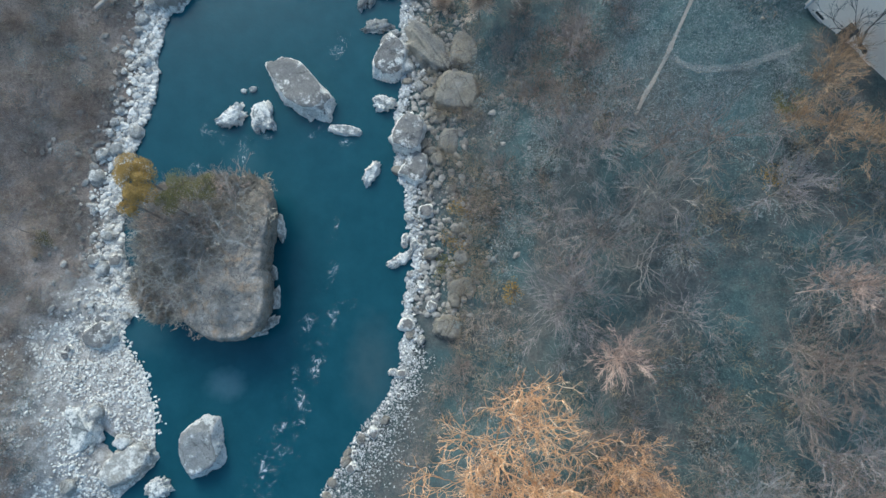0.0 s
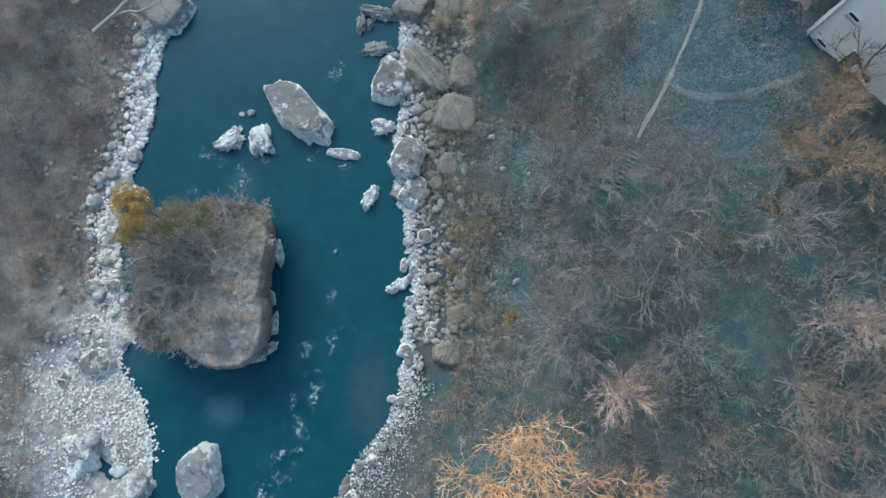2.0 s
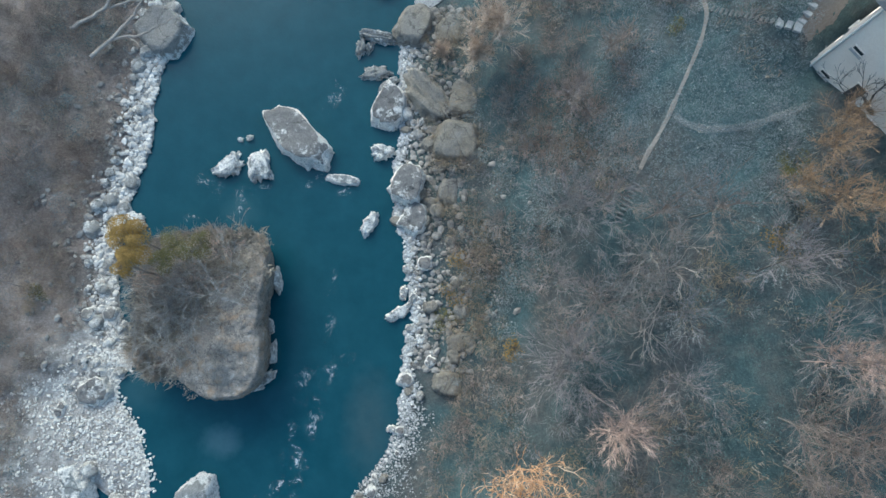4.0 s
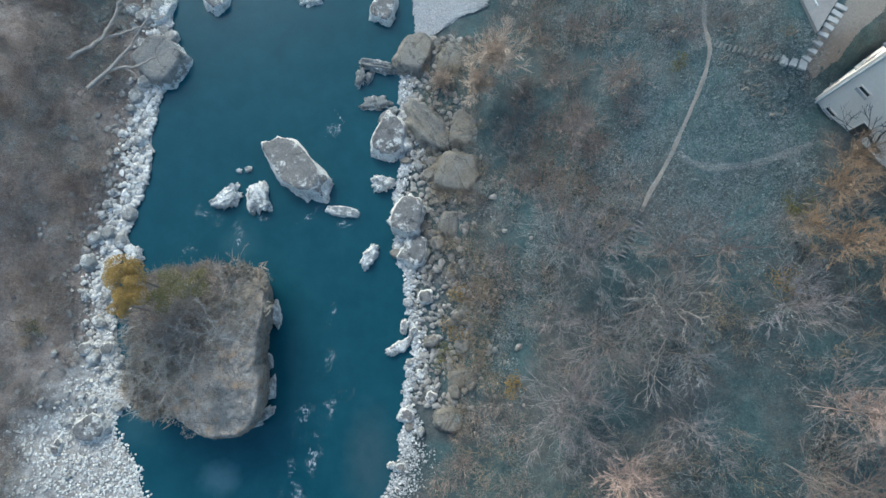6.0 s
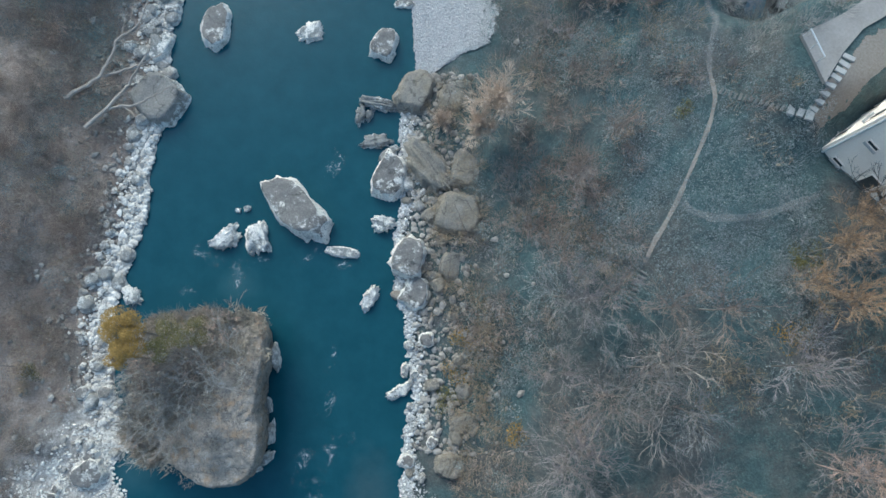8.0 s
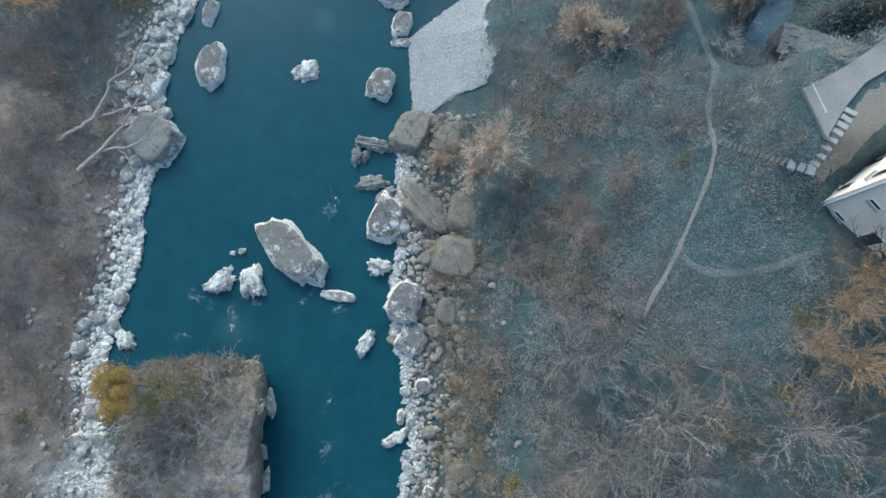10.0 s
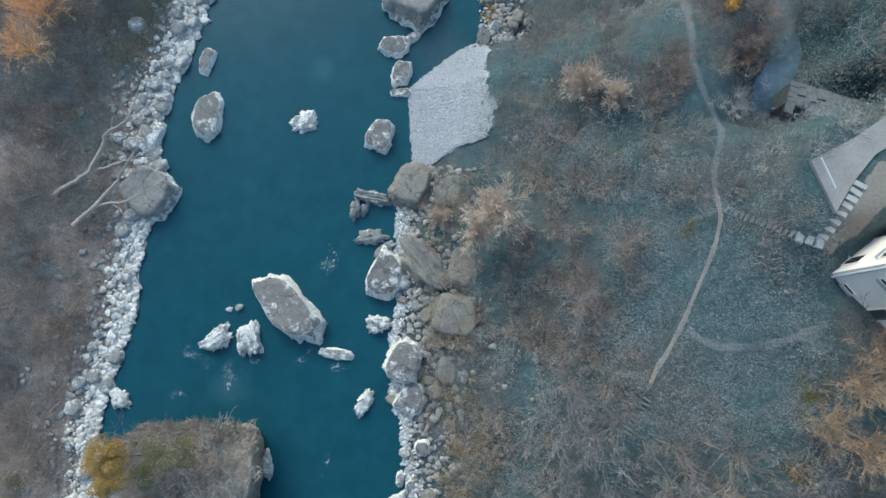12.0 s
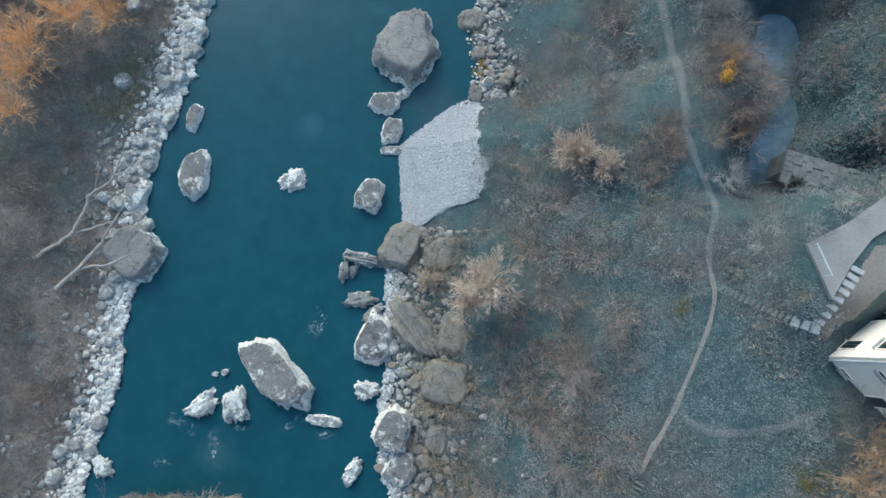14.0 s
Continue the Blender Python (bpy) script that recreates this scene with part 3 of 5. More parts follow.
def boulder(x, y, length, width, turn, height, material=ROCK, label="", name="boulder", **shape):
    foot = max(0.0, ground(x, y))
    if max(length, width) > 3.4:
        shape.setdefault("sub", 5)
    me = boulder_mesh(name, length * 1.04, width * 1.04, height, int(x * 91 + y * 37) % 9973, material, **shape)
    ob = part(name, me, material)
    ob.matrix_basis = pose(x, y, foot * 0.6, 0, 0, turn)
    return tagged(ob, label or "weathered grey river boulder with a pale crusted rim", "boulder", "river boulders")


for x, y, ln, wd, turn, ht, crust in (
    (-12.95, 23.35, 7.4, 3.3, -47, 2.0, ROCK), (-8.8, 19.35, 3.0, 0.95, -10, 0.5, ROCK_PALE), (-26.3, -10.4, 5.0, 2.9, 36, 1.2, ROCK_STONE),
):
    boulder(x, y, ln, wd, turn, ht, crust, "large grey boulder standing in the river, pale crust round its foot", rough=0.2, cuts=5, deep=0.84, square=4.5)
boulder(-20.0, -9.1, 4.9, 4.1, -80, 1.9, ROCK_SPLIT, "grey boulder split by a pale cleft face, standing in the river", rough=0.13, cuts=6, deep=0.76, square=3.6)
for row in [(-16.4, 20.7, 3.7, 1.9, -66, 1.0), (-19.15, 20.75, 2.9, 1.9, 38, 0.9), (-18.45, 23.2, 0.6, 0.5, 0, 0.3), (-17.6, 23.35, 0.8, 0.65, 50, 0.35), (-17.1, 19.6, 1.5, 0.7, -60, 0.5),
            (-6.3, 15.1, 2.6, 1.3, 66, 0.7), (-5.25, 22.0, 2.1, 1.9, 0, 0.9), (-23.8, -12.3, 2.1, 1.8, 0, 0.8), (-27.5, 15.5, 2.0, 1.7, -40, 0.5)]:
    boulder(*row, material=ROCK_PALE, label="pale crusted rock rising out of the river", rough=0.42, sub=5, cuts=7, deep=0.68, strata=0.16)
for row in [(-30.8, -7.6, 4.0, 3.0, -75, 0.9), (-33.6, -11.2, 2.8, 1.6, -80, 0.7), (-30.3, -12.0, 1.7, 1.3, 0, 0.5), (-26.6, 38.95, 3.4, 1.6, 68, 0.9), (-22.4, 55.2, 3.0, 1.5, 80, 0.9)]:
    boulder(*row, material=ROCK_PALE, label="pale smooth boulder on the cobble shore")
for row in [(-29.7, 0.45, 3.0, 2.6, 30, 1.2), (-4.6, 26.15, 4.6, 3.2, 74, 1.5), (-2.7, 18.6, 4.0, 3.6, 80, 2.0),
            (-2.1, 15.6, 3.1, 2.9, 80, 1.1), (-4.25, 48.1, 2.8, 2.4, 0, 0.9), (-3.4, 45.4, 2.9, 2.2, 75, 0.8),
            (-3.5, 43.5, 2.1, 0.9, 0, 0.4), (-2.6, 48.9, 2.4, 0.9, 35, 0.5), (-5.35, 39.1, 3.3, 2.7, 80, 1.2), (-22.0, 46.75, 3.0, 1.5, 75, 0.7)]:
    boulder(*row, label="grey boulder with a flat crown at the river's edge", rough=0.18, cuts=6, deep=0.76, square=3.3)
for row in [(-12.5, 40.6, 2.6, 2.0, 20, 0.5), (-22.6, 51.0, 1.1, 0.8, 0, 0.3), (-3.55, 7.2, 2.8, 1.1, 32, 0.6), (-3.05, 8.9, 1.3, 0.75, 80, 0.5), (-2.25, 8.5, 1.1, 0.75, 60, 0.5), (-1.45, 4.9, 1.15, 1.0, 10, 0.4), (-3.9, -2.7, 1.0, 0.7, 0, 0.4)]:
    boulder(*row, material=ROCK_PALE, label="low pale rock at the water's edge", rough=0.38, strata=0.12, sub=5, cuts=6, deep=0.74)
for row in [(1.7, 22.75, 4.8, 4.1, 84, 1.7), (0.95, 18.0, 3.0, 2.2, 80, 1.0), (0.9, 1.1, 2.7, 2.2, 0, 1.3), (2.1, 4.65, 2.8, 1.7, 10, 1.2), (2.4, 26.7, 3.9, 3.2, 70, 1.1),
            (3.5, 5.9, 1.4, 1.2, 0, 0.8), (2.45, 10.7, 1.5, 0.95, 80, 0.8), (-2.4, 34.4, 4.5, 3.8, 70, 1.4), (1.6, 33.65, 3.9, 3.0, 24, 1.0), (4.4, 48.9, 2.1, 1.5, 80, 0.8), (4.7, 52.9, 1.6, 1.3, 0, 0.7), (4.2, 56.4, 2.7, 2.2, 0, 0.8)]:
    boulder(*row, material=ROCK_BROWN, label="brown-grey block of rock on the stony bank", square=4.2, rough=0.12, flat=0.45, cuts=5, deep=0.78, taper=0.3)
boulder(-26.25, 33.7, 5.6, 5.2, -40, 1.7, material=ROCK_SHORE, label="broad cracked grey boulder on the shore, white along the water", rough=0.12, cuts=5, deep=0.82)
boulder(-2.3, 53.5, 7.6, 6.1, 72, 2.3, material=ROCK_SHORE, label="great grey boulder with a rough crown standing in the river", rough=0.16, cuts=7, deep=0.8)
boulder(-21.5, 41.2, 4.1, 2.5, 86, 1.1, label="oblong grey boulder with a flat crown in the river", square=5.5, cuts=2, rough=0.12)
boulder(-1.0, 27.2, 6.2, 2.9, -54, 1.5, material=ROCK_BROWN, label="long cleft block of brown rock on the bank", strata=0.4)
for row in [(-5.8, 33.3, 4.2, 1.5, -14, 0.8), (-7.45, 32.2, 2.1, 1.1, 78, 0.7), (-6.6, 32.3, 1.3, 0.7, 65, 0.5), (-6.05, 29.75, 3.2, 1.6, 14, 0.6), (-4.6, 28.7, 2.3, 1.0, 30, 0.5)]:
    boulder(*row, material=ROCK_FLAKY, label="layered flaky rock jutting into the river", rough=0.36, square=2.6, strata=0.5, cuts=6, deep=0.66)

SLAB_AT = (-19.8, 7.2)
SLAB_PLAN = ((-20.6, 13.4), (-17.8, 13.6), (-15.0, 13.6), (-14.4, 12.4), (-14.3, 10.6), (-14.7, 8.3), (-14.8, 6.0), (-14.3, 3.8), (-14.4, 2.2), (-15.0, 1.2), (-16.2, 0.4), (-17.5, 0.3),
             (-19.3, 0.7), (-20.4, 1.4), (-21.4, 1.9), (-23.8, 2.6), (-25.2, 4.3), (-25.6, 6.1), (-26.0, 8.5), (-26.3, 10.4), (-26.0, 12.0), (-24.0, 13.2))
SLAB_POLAR = sorted((math.atan2(y - SLAB_AT[1], x - SLAB_AT[0]), math.hypot(x - SLAB_AT[0], y - SLAB_AT[1])) for x, y in SLAB_PLAN)


def slab_edge(a):
    """Reach of the island's outline from its middle, by bearing."""
    r = float(np.interp(a, [p[0] for p in SLAB_POLAR], [p[1] for p in SLAB_POLAR], period=2 * math.pi))
    return r * (0.968 + 0.1 * max(0.0, math.cos(a), -math.sin(a))) * (1 + 0.02 * noise.noise((5 * math.cos(a), 5 * math.sin(a), 5)) + 0.018 * noise.noise((13 * math.cos(a), 13 * math.sin(a), 2)))


def slab_top(x, y):
    dx, dy = x - SLAB_AT[0], y - SLAB_AT[1]
    r = math.hypot(dx, dy) / slab_edge(math.atan2(dy, dx))
    h = 2.8 + 2.0 * ease(-26, -18, x) - 0.9 * ease(4, 0, y) - 1.2 * ease(9, 14, y) + 0.45 * noise.noise((x * 0.25, y * 0.25, 9)) + 0.28 * noise.noise((x * 0.7, y * 0.7, 4))
    h += 0.22 * (abs(noise.noise((x * 0.55 + y * 0.2, y * 0.35, 14))) - 0.2)
    return h * (1 - ease(0.96, 1.0, r) * 0.2) if r < 1 else None


def island():
    bm = bmesh.new()
    rings, around = 58, 300
    grid = []
    for i in range(rings + 1):
        k = i / (rings - 12)
        row = []
        for j in range(around):
            a = -math.pi + 2 * math.pi * j / around
            e = slab_edge(a)
            if k < 1:
                kk = k ** 0.7
                x, y = SLAB_AT[0] + e * kk * math.cos(a), SLAB_AT[1] + e * kk * math.sin(a)
                z = slab_top(SLAB_AT[0] + e * min(kk, 0.995) * math.cos(a), SLAB_AT[1] + e * min(kk, 0.995) * math.sin(a))
                z += 0.12 * noise.noise((x * 2.4, y * 2.4, 8)) + 0.06 * noise.noise((x * 6, y * 6, 8))
            else:
                drop = (k - 1) / (rings / (rings - 12) - 1)
                out = e * (1 - 0.15 * drop) + 0.4 * noise.noise((a * 9, drop * 3, 1)) * math.sin(3.14 * min(1.0, drop * 1.3)) + 0.1 * noise.noise((a * 30, drop * 8, 1))
                x, y = SLAB_AT[0] + out * math.cos(a), SLAB_AT[1] + out * math.sin(a)
                rim = slab_top(SLAB_AT[0] + e * 0.995 * math.cos(a), SLAB_AT[1] + e * 0.995 * math.sin(a))
                z = rim - (rim + 1.2) * drop + 0.15 * noise.noise((a * 14, drop * 5, 3)) * math.sin(3.14 * drop)
            row.append(bm.verts.new((x, y, z)))
        grid.append(row)
    for i in range(rings):
        for j in range(around):
            l = (j + 1) % around
            if i == 0:
                if j == 0:
                    bm.faces.new(grid[1])
                continue
            bm.faces.new((grid[i][j], grid[i + 1][j], grid[i + 1][l], grid[i][l]))
    for v in grid[0]:
        bm.verts.remove(v)
    for f in bm.faces:
        f.smooth = True
    bmesh.ops.recalc_face_normals(bm, faces=bm.faces)
    top = new("rock_island")
    part("body", bm, SLAB, top)
    r = random.Random(6)
    for bearing, ln, wd, ht in ((27, 2.4, 0.7, 0.9), (-14, 1.4, 0.6, 0.7), (-33, 2.2, 0.7, 0.8), (-50, 2.2, 0.9, 0.8), (-60, 2.0, 0.7, 0.7)):
        a = radians(bearing)
        e = slab_edge(a) * 0.9 + 0.25
        ob = part("ledge", boulder_mesh("ledge", ln, wd, ht, 400 + bearing, ROCK_STONE, square=3, rough=0.25, sub=4), ROCK_STONE, top, "pale broken ledge at the waterline")
        ob.matrix_basis = pose(SLAB_AT[0] + e * math.cos(a), SLAB_AT[1] + e * math.sin(a), 0.0, 0, 0, (90 if abs(bearing) < 40 else 40 if bearing > -60 else 15) + r.uniform(-10, 10))
    return tagged(top, "huge flat-topped rock overgrown with dry grass and bare shrubs", "rock")


island()


# ---- loose stones along the shores
def stone_batch(name, spots, material, seed):
    """Many small rounded stones as one mesh."""
    rnd = random.Random(seed)
    bm = bmesh.new()
    bmesh.ops.create_icosphere(bm, subdivisions=1, radius=1.0)
    base = np.array([v.co[:] for v in bm.verts])
    tri = np.array([[v.index for v in f.verts] for f in bm.faces])
    bm.free()
    vs, fs = [], []
    for n, (x, y, z, r) in enumerate(spots):
        a = rnd.uniform(0, math.pi)
        s = np.array([r * rnd.uniform(0.8, 1.35), r * rnd.uniform(0.6, 1.0), r * rnd.uniform(0.4, 0.7)])
        p = base * s * (1 + 0.22 * np.array([[rnd.uniform(-1, 1)] for _ in range(12)]))
        c, d = math.cos(a), math.sin(a)
        p = np.c_[p[:, 0] * c - p[:, 1] * d + x, p[:, 0] * d + p[:, 1] * c + y, p[:, 2] + z]
        vs.append(p)
        fs.append(tri + 12 * n)
    me = bpy.data.meshes.new(name)
    me.from_pydata(np.concatenate(vs).tolist(), [], np.concatenate(fs).tolist())
    me.materials.append(material)
    return part(name, me, material)


def strip(name, edge, side, y0, y1, near, far, material, lift=0.13, cols=9):
    """A sheet of silt and fine gravel that follows the shore."""
    bm = bmesh.new()
    uv = bm.loops.layers.uv.new("UVMap")
    rows = []
    for i, y in enumerate(np.arange(y0, y1, 0.5)):
        rows.append([])
        f = far(y) + 0.7 * noise.noise((y * 0.5, side, 3)) + 0.4 * noise.noise((y * 1.7, side, 8))
        for k in range(cols):
            n0 = near + 0.35 * noise.noise((y * 0.9, side, 6)) + 0.2 * noise.noise((y * 2.6, side, 9))
            x = edge(y) + side * (n0 + (f - n0) * k / (cols - 1))
            rows[-1].append(bm.verts.new((x, y, ground(x, y) + (lift if k < cols - 1 else 0.02))))
        for k in range(cols - 1) if i else ():
            face = bm.faces.new((rows[-2][k], rows[-2][k + 1], rows[-1][k + 1], rows[-1][k]))
            face.smooth = True
            for loop, v in zip(face.loops, (k, k + 1, k + 1, k)):
                loop[uv].uv = (0.5, v / (cols - 1))
    return tagged(part(name, bm, material), "pale silt and fine gravel along the waterline", "gravel", kind="structure")


strip("gravel_bank", shore_l, -1, -40, 66, -0.35, lambda y: 1.9 + 9.5 * ease(10, 0, y) + 11 * ease(-1, -9, y), SILT_PALE, cols=15)
strip("gravel_bank", shore_r, 1, 36.4, 48.4, -0.2, lambda y: 5.4 - shore_r(y) if y > 38.3 else 1.8 + (y - 36.4) * 1.5, SILT_BEACH)

rnd = random.Random(5)
spots_l, spots_r, spots_d, spots_g = [], [], [], []
while len(spots_l) < 7200:
    y = rnd.uniform(-15, 62)
    wide = 2.0 + 5.5 * ease(6, -2, y) + 0.8 * noise.noise((0, y * 0.3, 0)) + 1.2 * ease(38, 46, y)
    d = -0.15 + abs(rnd.gauss(0, 1)) * wide * 0.5
    x = shore_l(y) - d + 0.6 * noise.noise((y * 0.7, 2, 0)) + 0.3 * noise.noise((y * 2.3, 4, 0))
    r = rnd.choice((0.06, 0.09, 0.12, 0.17, 0.3 if y > 6 else 0.12)) * (1.0 if d > 0.2 else 1.2)
    spots_l.append((x, y, ground(x, y) + 0.12 + 0.3 * r, r))
while len(spots_r) < 8200:
    y = rnd.uniform(-15, 36.5) if rnd.random() < 0.55 else rnd.uniform(-15, 2)
    low = ease(3, -3, y)
    wide = 0.8 + 0.7 * low + 3.2 * ease(1, -11, y) + 0.5 * noise.noise((9, y * 0.3, 0))
    d = -0.3 + abs(rnd.gauss(0, 1)) * wide * (0.62 - 0.1 * low)
    x = shore_r(y) + d + 0.6 * noise.noise((y * 0.7, 5, 0)) + 0.3 * noise.noise((y * 2.3, 7, 0))
    r = rnd.choice((0.06, 0.08, 0.11, 0.15, 0.2)) * (1 - 0.52 * low)
    spots_r.append((x, y, ground(x, y) + 0.1 + 0.3 * r, r))
while len(spots_d) < 2600:
    y = rnd.uniform(2, 60)
    x = shore_r(y) + 0.5 + abs(rnd.gauss(0, 1)) * (3.0 if y < 38 else 1.6) if rnd.random() < 0.75 else shore_l(y) - 1.5 - abs(rnd.gauss(0, 1)) * 3.2
    r = rnd.choice((0.1, 0.13, 0.17, 0.24, 0.34))
    if 36 < y < 48.6 and -4 < x < 5:
        continue
    spots_d.append((x, y, ground(x, y) + 0.25 * r, r))
while len(spots_g) < 6500:
    y = rnd.uniform(36.2, 48.4)
    x = shore_r(y) + rnd.uniform(-0.25, 7.2) + 0.25 * noise.noise((y * 1.5, 3, 3))
    if x < 4.6 + 0.5 * noise.noise((y * 0.6, 1, 1)) - abs(rnd.gauss(0, 0.35)) and not (y < 38.5 and x > -0.6 + (y - 36.2) * 1.2):
        r = rnd.uniform(0.05, 0.1)
        spots_g.append((x, y, ground(x, y) + 0.13 + 0.2 * r, r))
spots_w = []
while len(spots_w) < 6800:
    if rnd.random() < 0.64:
        y = rnd.uniform(-15, 4.5)
        x = shore_l(y) - abs(rnd.gauss(0.4, 1)) * (1.8 + 4.0 * ease(3, -3, y) + 5.5 * ease(-3, -11, y)) + 0.3
        if noise.noise((x * 0.5, y * 0.5, 11)) < -0.15:
            continue
    else:
        y = rnd.uniform(-14, 62)
        x = shore_l(y) - abs(rnd.gauss(0, 0.6)) + 0.05 if rnd.random() < 0.75 or 35 < y < 49 else shore_r(y) + abs(rnd.gauss(0, 0.6)) - 0.25
    r = rnd.choice((0.05, 0.07, 0.1, 0.14)) * (1.0 if y < 5 else 1.2)
    spots_w.append((x, y, ground(x, y) + 0.13 + 0.3 * r, r))
for _ in range(420):
    y = rnd.uniform(-8, 3)
    x, r = shore_l(y) + abs(rnd.gauss(0.1, 0.45)) - 0.2, rnd.choice((0.06, 0.09, 0.12, 0.16))
    spots_w.append((x, y, 0.03, r))
tagged(stone_batch("white_cobbles", spots_w, COBBLE_WHITE, 9), "bleached white cobbles strewn over the river bar", "cobbles", kind="stuff")
tagged(stone_batch("shore_cobbles", spots_l, COBBLE, 1), "pale grey rounded cobbles along the waterline", "cobbles", kind="stuff")
tagged(stone_batch("shore_cobbles", spots_r, COBBLE_MID, 2), "small pale pebbles and cobbles along the steep bank", "cobbles", kind="stuff")
tagged(stone_batch("bank_stones", spots_d, COBBLE_DARK, 3), "dull grey angular stones strewn over the banks", "stones", kind="stuff")
tagged(stone_batch("gravel_beach", spots_g, GRAVEL, 4), "pale fine gravel beach beside the river", "gravel", kind="stuff")


# ---- middling rocks that can be told apart
rm = random.Random(55)
KINDS = [boulder_mesh("rock", 1.0, rm.uniform(0.65, 0.95), 0.45, 300 + k, (ROCK_BROWN, ROCK, ROCK_BROWN, ROCK_STONE)[k % 4], square=2.8, rough=0.2, sub=3) for k in range(12)]
placed = 0
while placed < 215:
    y = rm.uniform(-14, 62)
    if rm.random() < 0.5:
        if 36 < y < 49:
            continue
        x = shore_r(y) + min(1.25, abs(rm.gauss(0.2, 1))) * (3.4 if y > 0 else 1.2) - 0.2
    else:
        x = shore_l(y) - min(1.1, abs(rm.gauss(0, 1))) * (2.2 + 2.5 * ease(8, -2, y)) + 0.3
    size = rm.choice((0.5, 0.6, 0.7, 0.9, 1.1, 1.5))
    ob = part("rock", KINDS[rm.randrange(0, 12, 2)] if x > shore_r(y) + 2.4 else rm.choice(KINDS) if x > -16 else KINDS[rm.choice((3, 7, 11, 1))] if y < 8 else rm.choice(KINDS[3::4]), ROCK)
    ob.matrix_basis = pose(x, y, max(ground(x, y), -0.05) + 0.05, rm.uniform(-8, 8), rm.uniform(-8, 8), rm.uniform(0, 360)) @ Matrix.Scale(size, 4)
    tagged(ob, "grey angular rock lying on the stony river bank", "rock", "bank rocks")
    placed += 1

for k in range(85):
    y = rm.uniform(36, 63)
    x = shore_l(y) - abs(rm.gauss(0.6, 1.5)) + 0.4
    ob = part("rock", KINDS[3 + 4 * (k % 3)], ROCK_STONE)
    ob.matrix_basis = pose(x, y, max(ground(x, y), -0.05) + 0.08, rm.uniform(-8, 8), rm.uniform(-8, 8), rm.uniform(0, 360)) @ Matrix.Scale(rm.choice((0.5, 0.6, 0.8, 1.0, 1.3, 1.7)), 4)
    tagged(ob, "pale grey angular rock packed along the waterline", "rock", "bank rocks")

# ---- paths
def ribbon(name, line, width, material, lift=0.07):
    """A strip of trodden ground along a line; width may change from one end to the other."""
    pts = [Vector(p) for p in line]
    fine = []
    for a, b in zip(pts, pts[1:]):
        n = max(2, int((b - a).length / 0.4))
        fine += [a.lerp(b, i / n) for i in range(n)]
    fine.append(pts[-1])
    for _ in range(6):
        fine = [fine[0]] + [(fine[i - 1] + fine[i] * 2 + fine[i + 1]) / 4 for i in range(1, len(fine) - 1)] + [fine[-1]]
    bm = bmesh.new()
    uv = bm.loops.layers.uv.new("UVMap")
    rows, last = [], len(fine) - 1
    for i, p in enumerate(fine):
        t = (fine[min(i + 1, last)] - fine[max(i - 1, 0)]).normalized()
        side = Vector((-t.y, t.x))
        w = width(p) * (1 + 0.35 * noise.noise((i * 0.25, 4, 1)) + 0.2 * noise.noise((i * 0.9, 8, 1)))
        row = []
        for k in range(7):
            q = p + side * w * (k / 6 - 0.5)
            row.append(bm.verts.new((q.x, q.y, ground(q.x, q.y) + lift)))
        rows.append(row)
    for i in range(last):
        for k in range(6):
            f = bm.faces.new((rows[i][k], rows[i][k + 1], rows[i + 1][k + 1], rows[i + 1][k]))
            f.smooth = True
            for loop, (u, v) in zip(f.loops, ((i, k), (i, k + 1), (i + 1, k + 1), (i + 1, k))):
                loop[uv].uv = (u / last, v / 6)
    return part(name, bm, material)


PATH_LINE = [Vector(p) for p in ((14.9, 16.7), (15.75, 18.6), (17.0, 20.7), (17.95, 22.8), (19.2, 25.5), (20.2, 27.9), (20.6, 29.8), (20.2, 32.3), (20.7, 34.3), (21.4, 35.9), (20.5, 38.2), (19.4, 40.8), (19.6, 43.5), (19.9, 48.8), (19.1, 54), (17.6, 62))]
tagged(ribbon("path", PATH_LINE[:8], lambda p: 0.34, PATH, 0.1), "narrow trodden earth footpath along the slope", "path", kind="structure")
tagged(ribbon("path", PATH_LINE[6:], lambda p: 0.46 + 0.14 * ease(33, 38, p.y), PATH_FAINT, 0.12), "faded earth footpath winding on past the stone wall", "path", kind="structure")
tagged(ribbon("path", [(17.5, 21.8), (17.9, 20.9), (18.6, 20.35), (19.9, 20.1), (22.0, 20.1), (23.8, 20.5), (26.0, 21.3), (27.4, 22.0)], lambda p: 0.6, PATH_FAINT, 0.13), "faint earth footpath branching towards the house", "path", kind="structure")
tagged(ribbon("path", [(26.0, 26.3), (27.5, 28.0), (29.0, 30.1), (31.0, 31.9), (35, 34.0)], lambda p: 2.3, PATH, 0.06), "bare earth walk between the steps and the house", "path", kind="structure")

# ---- terrace, steps, house
U, V = Vector((0.79, 0.613, 0)), Vector((0.613, -0.79, 0))
CORNER = Vector((27.5, 25.15, 11.1))
HOUSE = Matrix(((U.x, V.x, 0, CORNER.x), (U.y, V.y, 0, CORNER.y), (0, 0, 1, CORNER.z), (0, 0, 0, 1)))


